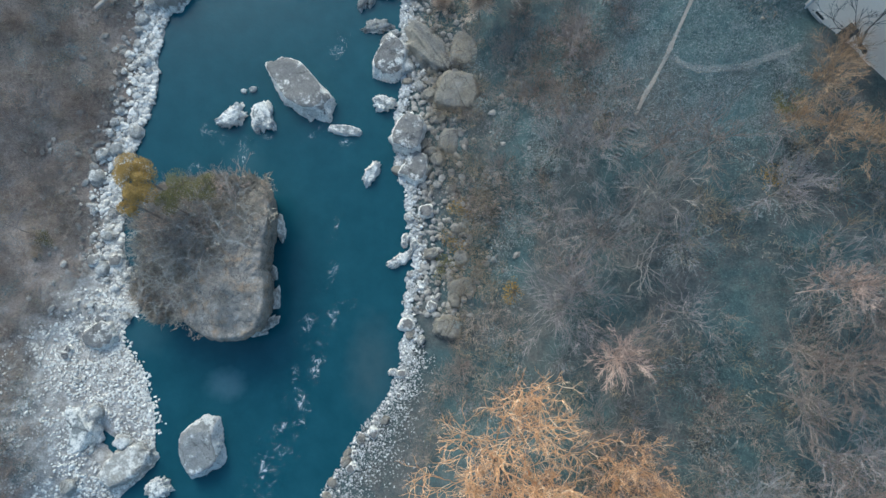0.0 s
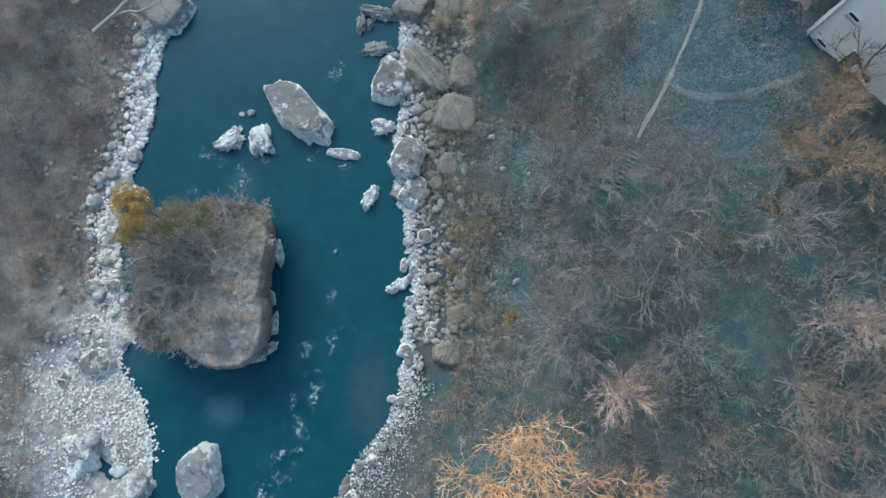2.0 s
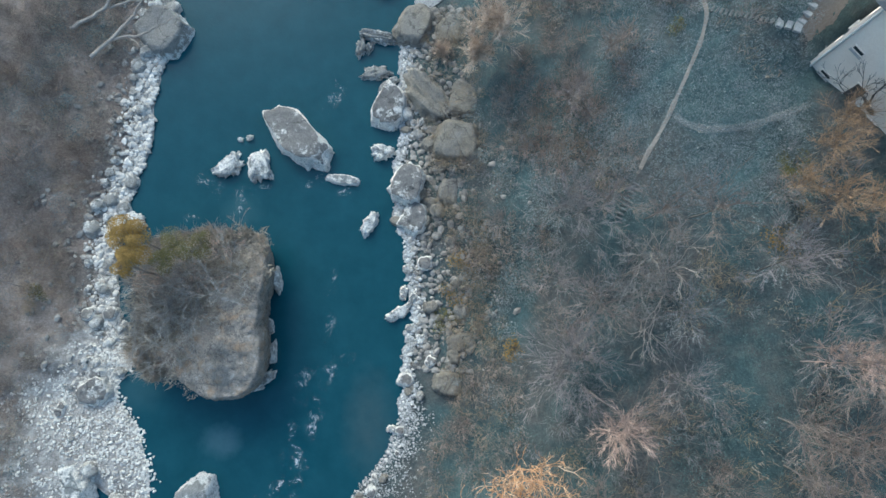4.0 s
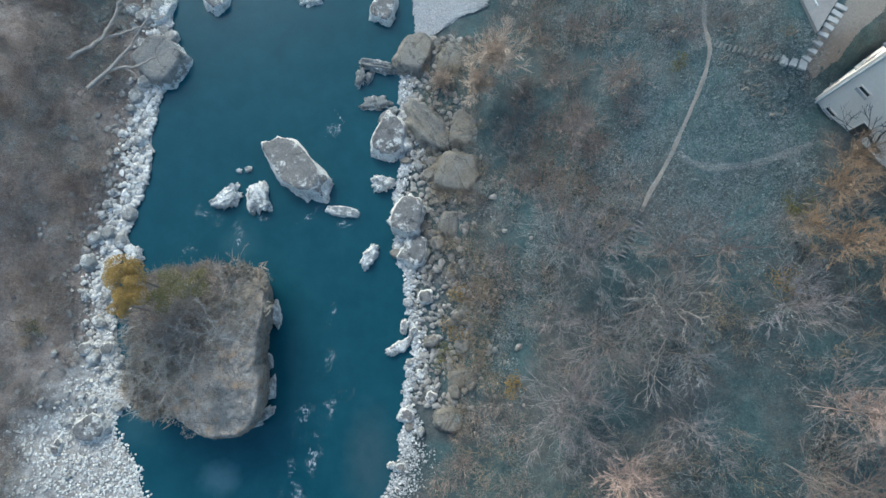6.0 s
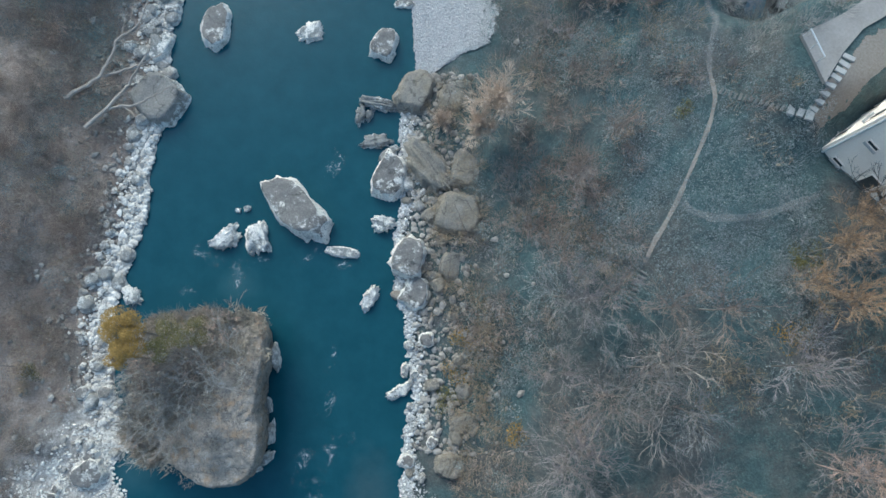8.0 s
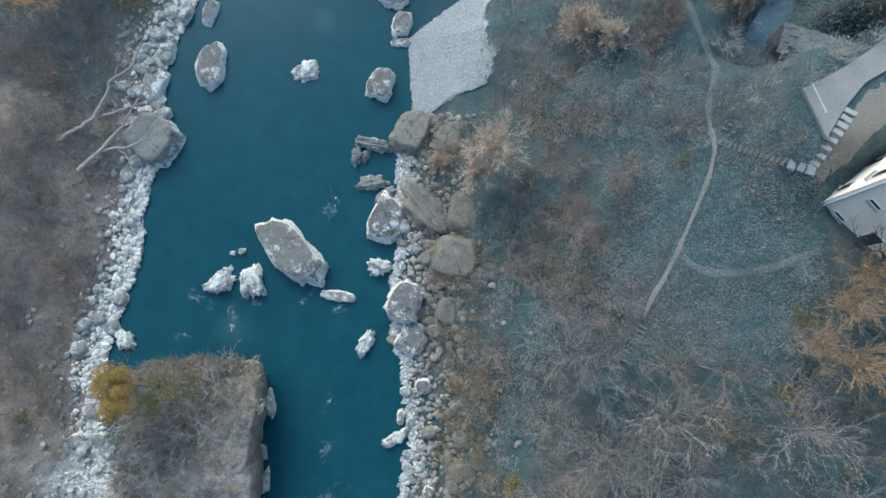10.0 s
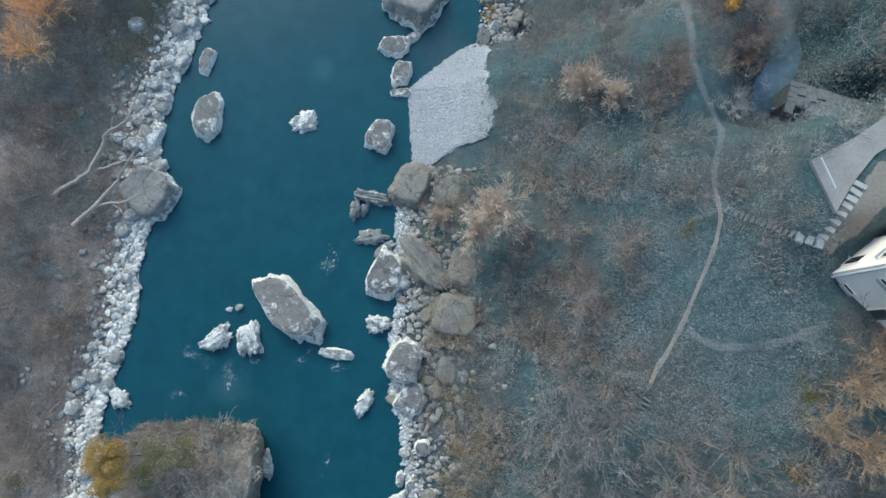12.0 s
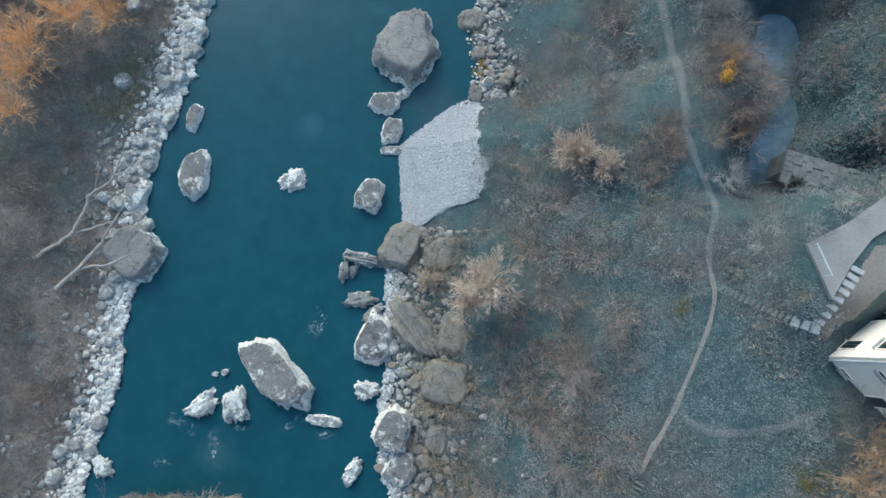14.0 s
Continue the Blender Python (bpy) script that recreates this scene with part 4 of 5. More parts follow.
def terrace():
    bm = bmesh.new()
    top = [(25.05, 32.3), (26.3, 28.75), (27.75, 30.95), (29.3, 32.7), (34, 35.4), (44, 41), (44, 46), (37, 40.0), (30.1, 35.2), (28.0, 33.8)]
    up = [bm.verts.new((x, y, 14.1)) for x, y in top]
    low = [bm.verts.new((x, y, 13.8)) for x, y in top]
    bm.faces.new(up)
    for i in range(len(top)):
        j = (i + 1) % len(top)
        bm.faces.new((low[i], low[j], up[j], up[i]))
    bmesh.ops.recalc_face_normals(bm, faces=bm.faces)
    return tagged(part("terrace", bm, PAVING), "pale grey concrete terrace beside the house", "terrace", kind="structure")


terrace()


def flight(name, a, b, count, width, depth, label, stone=STEP):
    """Separate stone treads laid up a slope from a to b."""
    top = new(name)
    a, b = Vector(a), Vector(b)
    turn = math.degrees(math.atan2(b.y - a.y, b.x - a.x))
    r = random.Random(count)
    for i in range(count):
        p = a.lerp(b, i / (count - 1))
        bm = bmesh.new()
        box(bm, Matrix.Identity(4), (depth * r.uniform(0.88, 1.08), width * r.uniform(0.92, 1.06), 0.24), 0.03)
        ob = part("tread", bm, stone, top)
        ob.matrix_basis = pose(p.x, p.y, max(p.z, ground(p.x, p.y) + 0.08) - 0.1, r.uniform(-1.5, 1.5), r.uniform(-1.5, 1.5), turn + r.uniform(-5, 5))
    return tagged(top, label, "steps", kind="structure")


flight("steps", (26.0, 27.45, 12.9), (28.1, 30.6, 14.1), 8, 0.8, 0.4, "pale stone garden steps climbing to the terrace")
flight("steps", (24.7, 27.45, 12.7), (25.85, 27.0, 12.9), 3, 0.85, 0.5, "broad pale stone slabs at the turn of the steps")
flight("steps", (15.1, 16.4, ground(15.1, 16.4) + 0.1), (13.9, 14.0, ground(13.9, 14.0) + 0.12), 9, 0.7, 0.16, "worn timber-edged steps descending the slope", STEP_OLD)
flight("steps", (20.95, 29.75, 10.4), (24.25, 27.65, 12.6), 13, 0.6, 0.19, "small weathered stone steps up the grassy slope", STEP_OLD)


def house():
    top = new("house")
    top.matrix_basis = HOUSE
    bm = bmesh.new()
    box(bm, pose(6.5, 4.5, 3.0), (13, 9, 9.4))
    body = part("wall", bm, PLASTER, top)
    bm = bmesh.new()
    vs = [bm.verts.new(p) for p in ((-0.5, -0.5, 7.7), (13.5, -0.5, 7.7), (13.5, 9.5, 7.7), (-0.5, 9.5, 7.7), (3, 4.5, 11), (10, 4.5, 11))]
    for f in ((0, 1, 5, 4), (1, 2, 5), (2, 3, 4, 5), (3, 0, 4), (3, 2, 1, 0)):
        bm.faces.new([vs[i] for i in f])
    part("roof", bm, ROOF, top)

    def opening(name, m, w, h, material, bars=True):
        bm = bmesh.new()
        for x, z, sx, sz in ((-w / 2 - 0.04, 0, 0.08, h + 0.16), (w / 2 + 0.04, 0, 0.08, h + 0.16), (0, h / 2 + 0.04, w, 0.08), (0, -h / 2 - 0.04, w, 0.08)):
            box(bm, Matrix.Translation((x, 0, z)), (sx, 0.1, sz))
        ob = part(name, bm, PLASTER, top)
        ob.matrix_basis = m
        bm = bmesh.new()
        box(bm, Matrix.Identity(4), (w, 0.03, h))
        pane = part("pane" if material is GLASS else "leaf", bm, material, ob)
        if bars:
            bm = bmesh.new()
            box(bm, Matrix.Translation((0, -0.03, 0)), (0.05, 0.04, h))
            part("glazing_bar", bm, WOOD_DARK, ob)
        bm = bmesh.new()
        box(bm, Matrix.Translation((0, -0.1, -h / 2 - 0.1)), (w + 0.2, 0.22, 0.06))
        part("sill", bm, STEP, ob)
        return ob

    nw = lambda u, z: Matrix.Translation((u, -0.02, z))
    sw = lambda v, z: Matrix.Translation((-0.02, v, z)) @ pose(0, 0, 0, 0, 0, -90)
    for u in (1.2, 4.2, 7.2, 10.2):
        for z in (1.1, 4.6):
            opening("window", nw(u, z), 0.8, 1.6, GLASS)
    for v in (1.4, 6.0):
        for z in (0.4, 3.85):
            opening("window", sw(v, z), 0.8, 0.28, GLASS, False)
    opening("door", sw(3.65, 0.9), 0.85, 2.2, WOOD_DARK, False)
    bm = bmesh.new()
    bmesh.ops.create_cone(bm, cap_ends=True, segments=10, radius1=0.09, radius2=0.09, depth=8.4, matrix=Matrix.Translation((-0.1, 0.25, 3.6)))
    part("downpipe", bm, METAL, top, "grey metal downpipe")
    return tagged(top, "white rendered two-storey house with dark windows", "house")


house()


def railing():
    top = new("railing")
    a, b = Vector((25.12, 32.2, 14.1)), Vector((25.85, 30.15, 14.1))
    for p, q in ((a + Vector((0, 0, 0.9)), b + Vector((0, 0, 0.9))),):
        bm = bmesh.new()
        mid, d = (p + q) / 2, q - p
        bmesh.ops.create_cone(bm, cap_ends=True, segments=8, radius1=0.05, radius2=0.05, depth=d.length, matrix=Matrix.Translation(mid) @ d.to_track_quat("Z", "Y").to_matrix().to_4x4())
        part("handrail", bm, METAL, top)
    for k in (0.02, 0.5, 0.98):
        bm = bmesh.new()
        bmesh.ops.create_cone(bm, cap_ends=True, segments=8, radius1=0.018, radius2=0.018, depth=0.9, matrix=Matrix.Translation(a.lerp(b, k) + Vector((0, 0, 0.44))))
        part("post", bm, METAL, top)
    return tagged(top, "short galvanised metal railing on the terrace edge", "railing")


railing()


def rubble_wall():
    """Thick ruined wall of coursed rubble, seen on its crown."""
    top = new("stone_wall")
    a, b, wide = Vector((28.1, 40.1, 0)), Vector((38.5, 36.7, 0)), 1.9
    t = (b - a).normalized()
    s = Vector((t.y, -t.x, 0))
    bm = bmesh.new()
    m = Matrix(((t.x, s.x, 0, (a.x + b.x) / 2), (t.y, s.y, 0, (a.y + b.y) / 2), (0, 0, 1, 4.7), (0, 0, 0, 1)))
    box(bm, m, ((b - a).length, wide * 0.94, 5.2))
    part("core", bm, RUBBLE, top)
    r = random.Random(8)
    datas = []
    for k in range(6):
        bm = bmesh.new()
        box(bm, Matrix.Identity(4), (0.96, 0.96, 1.0), 0.07)
        for v in bm.verts:
            v.co += Vector((r.uniform(-0.05, 0.05), r.uniform(-0.05, 0.05), r.uniform(-0.12, 0.12)))
        datas.append(bpy.data.meshes.new("stone"))
        bm.to_mesh(datas[-1])
        bm.free()
        datas[-1].materials.append(RUBBLE)
    x = 0.0
    while x < (b - a).length:
        step = r.uniform(0.35, 0.8)
        y = -wide / 2
        while y < wide / 2:
            w = r.uniform(0.3, 0.95)
            p = a + t * (x + step / 2) + s * (y + w / 2)
            ob = part("stone", r.choice(datas), RUBBLE, top)
            ob.matrix_basis = pose(p.x, p.y, 7.3 + r.uniform(-0.05, 0.07), 0, 0, math.degrees(math.atan2(t.y, t.x)) + r.uniform(-6, 6)) @ Matrix.Diagonal((step * 1.06, w * 1.06, 0.3, 1))
            y += w
        x += step
    return tagged(top, "thick ruined wall of grey rubble stones", "wall", kind="structure")


rubble_wall()

# creek under the wall
cv = [(24.5, 36.5, 4.9), (28.5, 36.2, 4.9), (31.0, 36.5, 4.9), (42.0, 36.5, 4.9), (43.0, 54.0, 4.9), (25.0, 54.0, 4.9), (24.5, 45.0, 4.9)]
creek = part("water", mesh_of("creek", cv, [(0, 1, 2, 3, 4, 5, 6)], CREEK), CREEK)
tagged(creek, "shaded blue creek pool beneath the stone wall", "creek", kind="structure")


# ---- bare trees and shrubs
class Wood:
    """Collects tapered limbs and twigs as plain vertex and face lists."""

    def __init__(self):
        self.v, self.f = [], []

    def limb(self, pts, r0, r1, sides=4):
        base = len(self.v)
        n = len(pts)
        for i, p in enumerate(pts):
            d = (pts[min(i + 1, n - 1)] - pts[max(i - 1, 0)]).normalized()
            a = d.cross(Vector((0.31, 0.2, 0.93))).normalized()
            b = d.cross(a)
            r = r0 + (r1 - r0) * i / (n - 1)
            for k in range(sides):
                w = 2 * math.pi * k / sides
                self.v.append(p + (a * math.cos(w) + b * math.sin(w)) * r)
        for i in range(n - 1):
            for k in range(sides):
                l = (k + 1) % sides
                self.f.append((base + i * sides + k, base + i * sides + l, base + (i + 1) * sides + l, base + (i + 1) * sides + k))

    def thorn(self, p, q, r):
        base = len(self.v)
        d = (q - p).normalized()
        a = d.cross(Vector((0.31, 0.2, 0.93))).normalized()
        b = d.cross(a)
        for k in range(3):
            w = 2.094 * k
            self.v.append(p + (a * math.cos(w) + b * math.sin(w)) * r)
        self.v.append(q)
        self.f += [(base, base + 1, base + 3), (base + 1, base + 2, base + 3), (base + 2, base, base + 3)]

    def mesh(self, name, material):
        return mesh_of(name, self.v, self.f, material)


def way(rnd, d, spread, lift=0.0):
    a = Vector((rnd.gauss(0, 1), rnd.gauss(0, 1), rnd.gauss(0, 1)))
    a -= a.project(d)
    q = (d + a.normalized() * spread + Vector((0, 0, lift))).normalized()
    return q


def curve_from(rnd, p, d, length, n, wander=0.18, lift=0.06):
    pts = [p]
    for _ in range(n):
        d = way(rnd, d, rnd.uniform(0, wander), lift)
        p = p + d * (length / n)
        pts.append(p)
    return pts, d


def fork(r, wood, crown, p, d, length, rad, level, top_level, spread, lift, tip):
    """One limb and all that grows from it, dividing down to the twigs."""
    if level == 0:
        q = p + d * length
        crown.thorn(p, q, tip)
        for _ in range(3):
            g = p.lerp(q, r.uniform(0.3, 0.85))
            crown.thorn(g, g + way(r, d, r.uniform(0.4, 0.9), 0.1) * length * r.uniform(0.35, 0.7), tip * 0.8)
        return
    bends = 4 if level > top_level - 2 else 3 if level > 1 else 2
    pts, nd = curve_from(r, p, d, length, bends, 0.4, lift)
    into = wood if level >= top_level - 1 else crown
    r1 = max(tip, rad * 0.68)
    into.limb(pts, max(rad, tip), r1, 6 if level == top_level else 4 if level > 2 else 3)
    for k in range(2 if r.random() < 0.45 else 3):
        q = pts[-1] if k < 2 else pts[bends // 2]
        fork(r, wood, crown, q, way(r, nd, r.uniform(0.35, 1.0) * spread, lift * 0.5), length * r.uniform(0.66, 0.9), r1 * r.uniform(0.62, 0.85), level - 1, top_level, spread, lift, tip)


def bare_tree(seed, height, spread, twig, bark, stems=1, levels=6, thick=1.0, lift=0.1, tip=0.018, name="tree", first=0.26, trunk=0.0, bias=(0, 0), out=0.55):
    """A leafless tree: trunk and great limbs in one part, the finer branches of the crown in another."""
    r = random.Random(seed)
    top = new(name)
    crown = Wood()
    for k in range(stems):
        wood = Wood()
        a = 2 * math.pi * (k + r.random()) / stems
        lean = 0.1 if stems == 1 else out
        d = Vector((lean * math.cos(a) + bias[0], lean * math.sin(a) + bias[1], 1)).normalized()
        foot = Vector((0.1 * (stems - 1) * math.cos(a), 0.1 * (stems - 1) * math.sin(a), -0.3))
        rad = 0.018 * height * thick / math.sqrt(stems)
        if trunk:
            stalk, _d = curve_from(r, foot * 0.3, (Vector((bias[0], bias[1], 1)) + d * 0.15).normalized(), trunk, 5, 0.1, 0.02)
            wood.limb(stalk, rad * 1.3, rad, 7)
            foot = stalk[-1]
        fork(r, wood, crown, foot, d, height * first, rad, levels, levels, spread, lift, tip)
        part("trunk" if stems == 1 else "stem", wood.mesh("trunk", bark), bark, top)
    part("crown", crown.mesh("crown", twig), twig, top)
    return top


def spray_tree(seed, height, reach, twig, bark, limbs=22, seconds=9, thorns=5, tip=0.014, trunk=0.45, rise=(0.25, 1.3), bias=(0, 0), name="tree", thick=1.0, wander=0.22, spread=0.85):
    """A leafless tree with slender boughs that ray out from the trunk's head into fine sprays."""
    r = random.Random(seed)
    top = new(name)
    wood, crown = Wood(), Wood()
    stalk, _d = curve_from(r, Vector((0, 0, -0.3)), Vector((bias[0], bias[1], 1)).normalized(), height * trunk, 6, 0.12, 0.03)
    wood.limb(stalk, 0.014 * height * thick, 0.008 * height * thick, 7)
    for k in range(limbs):
        a, e = 2 * math.pi * (k + r.random()) / limbs * 2.4, r.uniform(*rise)
        d = Vector((math.cos(a) * math.cos(e) + bias[0], math.sin(a) * math.cos(e) + bias[1], math.sin(e))).normalized()
        foot = stalk[-1].lerp(stalk[-4], r.random())
        length = reach * r.uniform(0.65, 1.1) * (1.0 if e < 0.8 else 0.85)
        pts, _d = curve_from(r, foot, d, length, 6, wander, 0.08)
        wood.limb(pts, 0.0042 * height * thick, tip, 3)
        for _ in range(seconds):
            i = r.randrange(1, 6)
            p = pts[i].lerp(pts[i + 1] if i < 5 else pts[i], r.random())
            g = way(r, (pts[-1] - pts[0]).normalized(), r.uniform(0.35, spread), 0.15)
            sub, _d = curve_from(r, p, g, length * r.uniform(0.2, 0.42), 2, 0.25, 0.08)
            crown.limb(sub, tip * 1.5, tip * 0.8, 3)
            for _t in range(thorns):
                q = sub[r.randrange(0, 2)].lerp(sub[2], r.random())
                crown.thorn(q, q + way(r, g, r.uniform(0.3, 0.9), 0.1) * length * r.uniform(0.09, 0.2), tip * 0.85)
    part("trunk", wood.mesh("trunk", bark), bark, top)
    part("crown", crown.mesh("crown", twig), twig, top)
    return top


def plant(proto, x, y, turn, size, label, category, group, sink=0.0):
    ob = copy_thing(proto, pose(x, y, ground(x, y) - sink, 0, 0, turn) @ Matrix.Scale(size, 4))
    ob.scale = (size, size, size)
    return tagged(ob, label, category, group)


def remove(top):
    for o in (*top.children_recursive, top):
        bpy.data.objects.remove(o)


def on_path(x, y, reach=0.8):
    p = Vector((x, y))
    for a, b in zip(PATH_LINE, PATH_LINE[1:]):
        d = b - a
        k = min(1.0, max(0.0, (p - a).dot(d) / d.length_squared))
        if (a + d * k - p).length < reach:
            return True
    return False


def bank_spot(rng, near=4.0):
    y = rng.uniform(-18, 64)
    right = rng.random() < 0.72
    x = shore_r(y) + rng.uniform(near, 44) if right else shore_l(y) - rng.uniform(near + 3.5 * ease(6, -2, y), 24)
    if right and (25.0 < x < 44 and 29 < y < 34.0 + (x - 27.4) * 0.5 or 26 < x < 40 and 20 < y < 31 or 26.8 < x < 31.6 and 36 < y < 56 or 27 < x < 39 and abs((x - 28.1) * 0.31 + (y - 40.1) * 0.951) < 1.4):
        return None
    if right and 36 < y < 48.6 and x < 4.7 + 0.5 * noise.noise((2, y * 0.5, 9)):
        return None
    if right and on_path(x, y, 0.8):
        return None
    return x, y, ground(x, y)


rt = random.Random(21)
GREY = [spray_tree(100 + k, 11, 3.9, (TWIG_MAUVE, TWIG_PALE, TWIG_GREY, TWIG_RUST, TWIG_BROWN, TWIG_MAUVE)[k], BARK, limbs=24, seconds=8, thorns=6, tip=0.0085, thick=0.42, wander=0.42, spread=1.4, rise=(0.0, 1.35)) for k in range(6)]
PINK = [spray_tree(140 + k, 11, 2.1, TWIG_PINK, TWIG_PINK, limbs=34, seconds=12, thorns=7, tip=0.009, trunk=0.65, thick=0.32, rise=(0.0, 1.3), wander=0.35, spread=1.2) for k in range(2)]
TAN = [spray_tree(146 + k, 4.4, 3.1, TWIG_TANPINK, TWIG_TANPINK, limbs=46, seconds=18, thorns=10, tip=0.015, trunk=0.35, thick=0.6, wander=0.5, spread=1.7, rise=(0.0, 1.45)) for k in range(2)]
OCHRE = [spray_tree(150 + k, 7, 3.8, TWIG_OCHRE, BARK, limbs=32, seconds=11, thorns=8, tip=0.0095, trunk=0.3, thick=0.5, wander=0.45, spread=1.4) for k in range(2)]
ORANGE = [bare_tree(160 + k, 14.0, 0.9, TWIG_ORANGE, TWIG_ORANGE, stems=10, levels=6, thick=0.7, tip=0.018, first=0.2, lift=0.16, out=1.15, name="tree", trunk=2.5) for k in range(2)]
PAINTED_SUN = [spray_tree(165 + k, 9, 4.6, TWIG_PAINTED_SUN, TWIG_PAINTED_SUN, limbs=34, seconds=10, thorns=6, tip=0.014, trunk=0.4, thick=0.6, wander=0.45, spread=1.4) for k in range(2)]
TALL_TAN = [spray_tree(148, 8.5, 2.9, TWIG_TANPINK, BARK, limbs=48, seconds=18, thorns=10, tip=0.013, trunk=0.68, thick=0.6, wander=0.5, spread=1.7, rise=(0.0, 1.45))]
TALL_OCHRE = [spray_tree(152 + k, 9.5, 3.2, TWIG_OCHRE, BARK, limbs=32, seconds=11, thorns=8, tip=0.0095, trunk=0.6, thick=0.5, wander=0.45, spread=1.4) for k in range(2)]
PALE_TREE = bare_tree(175, 8.5, 0.9, DEADWOOD, DEADWOOD, stems=2, levels=4, thick=0.6, tip=0.022, first=0.3, lift=0.02, out=0.7)
DARK = [bare_tree(170, 11, 0.8, TWIG_DARK, BARK_DARK, levels=5, thick=1.3, tip=0.024, first=0.26, lift=0.06, bias=(-0.55, 0.12))]
SHRUB = [bare_tree(180 + k, 3.6, 0.9, (TWIG_GREY, TWIG_BROWN, TWIG_PALE, TWIG_PINK, TWIG_BROWN, TWIG_TAN)[k % 6], BARK, stems=5, levels=3, thick=0.8, tip=0.012, name="shrub", first=0.34) for k in range(6)]

SAPLING = bare_tree(190, 3.4, 0.95, TWIG_ASH, TWIG_ASH, stems=4, levels=4, thick=0.7, tip=0.014, name="shrub", first=0.32, lift=0.02, out=0.9)

OCHRE_SPOTS = ((26.2, 17.6, 0.75), (28.0, 19.6, 0.7), (26.0, 13.9, 0.8), (24.6, 15.6, 0.6), (29.2, 13.6, 0.9))

# single trees that stand out
plant(ORANGE[0], 4.6, -8.8, 0, 1.12, "bare tree with glowing orange twigs above the bank", "tree", "bank trees")
plant(ORANGE[1], 12.6, -9.4, 0, 0.6, "bare tree with orange-brown twigs above the bank", "tree", "bank trees")
plant(PINK[0], 12.1, -1.6, 60, 1.1, "bare tree with a pale pinkish crown of fine twigs", "tree", "bank trees")
plant(PALE_TREE, 16.9, 8.6, 30, 0.9, "broken pale bare tree among the wood", "tree", "bank trees")
plant(PINK[1], 25.0, 3.5, 10, 0.9, "bare tree with pale pinkish twigs", "tree", "bank trees")
for x, y, turn, sz in ((0.3, 31.2, 61, 0.4), (12.0, 40.6, 32, 0.75), (14.2, 39.2, 95, 0.5)):
    plant(TAN[turn % 2], x, y, turn, sz, "small bare tree with tan-pink twigs near the rocks", "tree", "bank trees")
# far-bank orange trees, their sunlit look painted into the twig colour
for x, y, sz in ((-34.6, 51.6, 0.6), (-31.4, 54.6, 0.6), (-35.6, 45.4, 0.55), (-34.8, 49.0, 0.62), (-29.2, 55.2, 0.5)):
    plant(PAINTED_SUN[int(y) % 2], x, y, 40 * x, sz * 1.3, "bare tree with orange twigs, sunlight painted into their colour, on the bank", "tree", "bank trees")
for x, y, sz in ((22.5, 46.5, 0.4), (23.6, 41.5, 0.35)):
    plant(OCHRE[int(x) % 2], x, y, 70 * x, sz, "small bare tree with fine ochre twigs on the slope", "tree", "bank trees")
for x, y, sz in ((4.7, 30.8, 1.0), (3.6, 29.4, 0.7)):
    plant(TALL_TAN[0], x, y, 70 * x, sz, "bare tree with a dense tan-pink crown near the rocks", "tree", "bank trees")
for x, y, sz in OCHRE_SPOTS:
    plant(TALL_OCHRE[int(y) % 2], x, y, 70 * x, sz, "tall bare tree with fine ochre twigs below the house", "tree", "bank trees")
plant(DARK[0], 31.4, 21.0, 0, 0.8, "bare dark tree standing against the white house", "tree", "bank trees")

# woods on the slope
count = 0
while count < 78:
    x, y = rt.uniform(3, 44), rt.uniform(-22, 16)
    if x - shore_r(y) < 7.5 or (x - 6.4) ** 2 + (y + 7.6) ** 2 < 18 or (x - 28) ** 2 + (y - 22) ** 2 < 40:
        continue
    if noise.noise((x * 0.13, y * 0.13, 2)) < -0.22:
        continue
    plant(rt.choice(GREY), x, y, rt.uniform(0, 360), rt.uniform(0.75, 1.15), "leafless grey-brown tree on the wooded slope", "tree", "slope wood")
    count += 1
count = 0
while count < 26:
    x, y = rt.uniform(4, 46), rt.uniform(16, 68)
    if x - shore_r(y) < 6 or 14 < x < 40 and 16 < y < 41 or 17 < x < 27 and y < 52:
        continue
    plant(rt.choice(GREY), x, y, rt.uniform(0, 360), rt.uniform(0.4, 0.75), "small leafless tree on the slope", "tree", "slope wood")
    count += 1
count = 0
while count < 14:
    y = rt.uniform(-16, 66)
    x = shore_l(y) - rt.uniform(5 + 4 * ease(6, -2, y), 24)
    plant(rt.choice(GREY), x, y, rt.uniform(0, 360), rt.uniform(0.35, 0.65), "small leafless tree on the grassy bank", "tree", "far bank wood")
    count += 1
# shrubs
count = 0
while count < 190:
    spot = bank_spot(rt, 5.0)
    if spot is None or 15 < spot[0] < 28 and 16 < spot[1] < 29:
        continue
    x, y, _z = spot
    plant(rt.choice(SHRUB), x, y, rt.uniform(0, 360), rt.uniform(0.45, 1.0), "low tangled leafless shrub on the bank", "shrub", "bank shrubs", 0.1)
    count += 1
for k in range(34):
    a, d = rt.uniform(0, 6.28), rt.uniform(0, 6.0)
    x, y = SLAB_AT[0] - 2.4 + d * math.cos(a), SLAB_AT[1] + 1.8 + d * math.sin(a) * 0.8
    if slab_top(x, y) is None:
        continue
    ob = plant(SHRUB[(2, 1, 3, 0, 2)[k % 5]], x, y, rt.uniform(0, 360), rt.uniform(0.7, 1.2), "low bare shrub growing on the flat rock", "shrub", "rock shrubs")
    ob.location.z = (slab_top(x, y) or 1.5) - 0.1
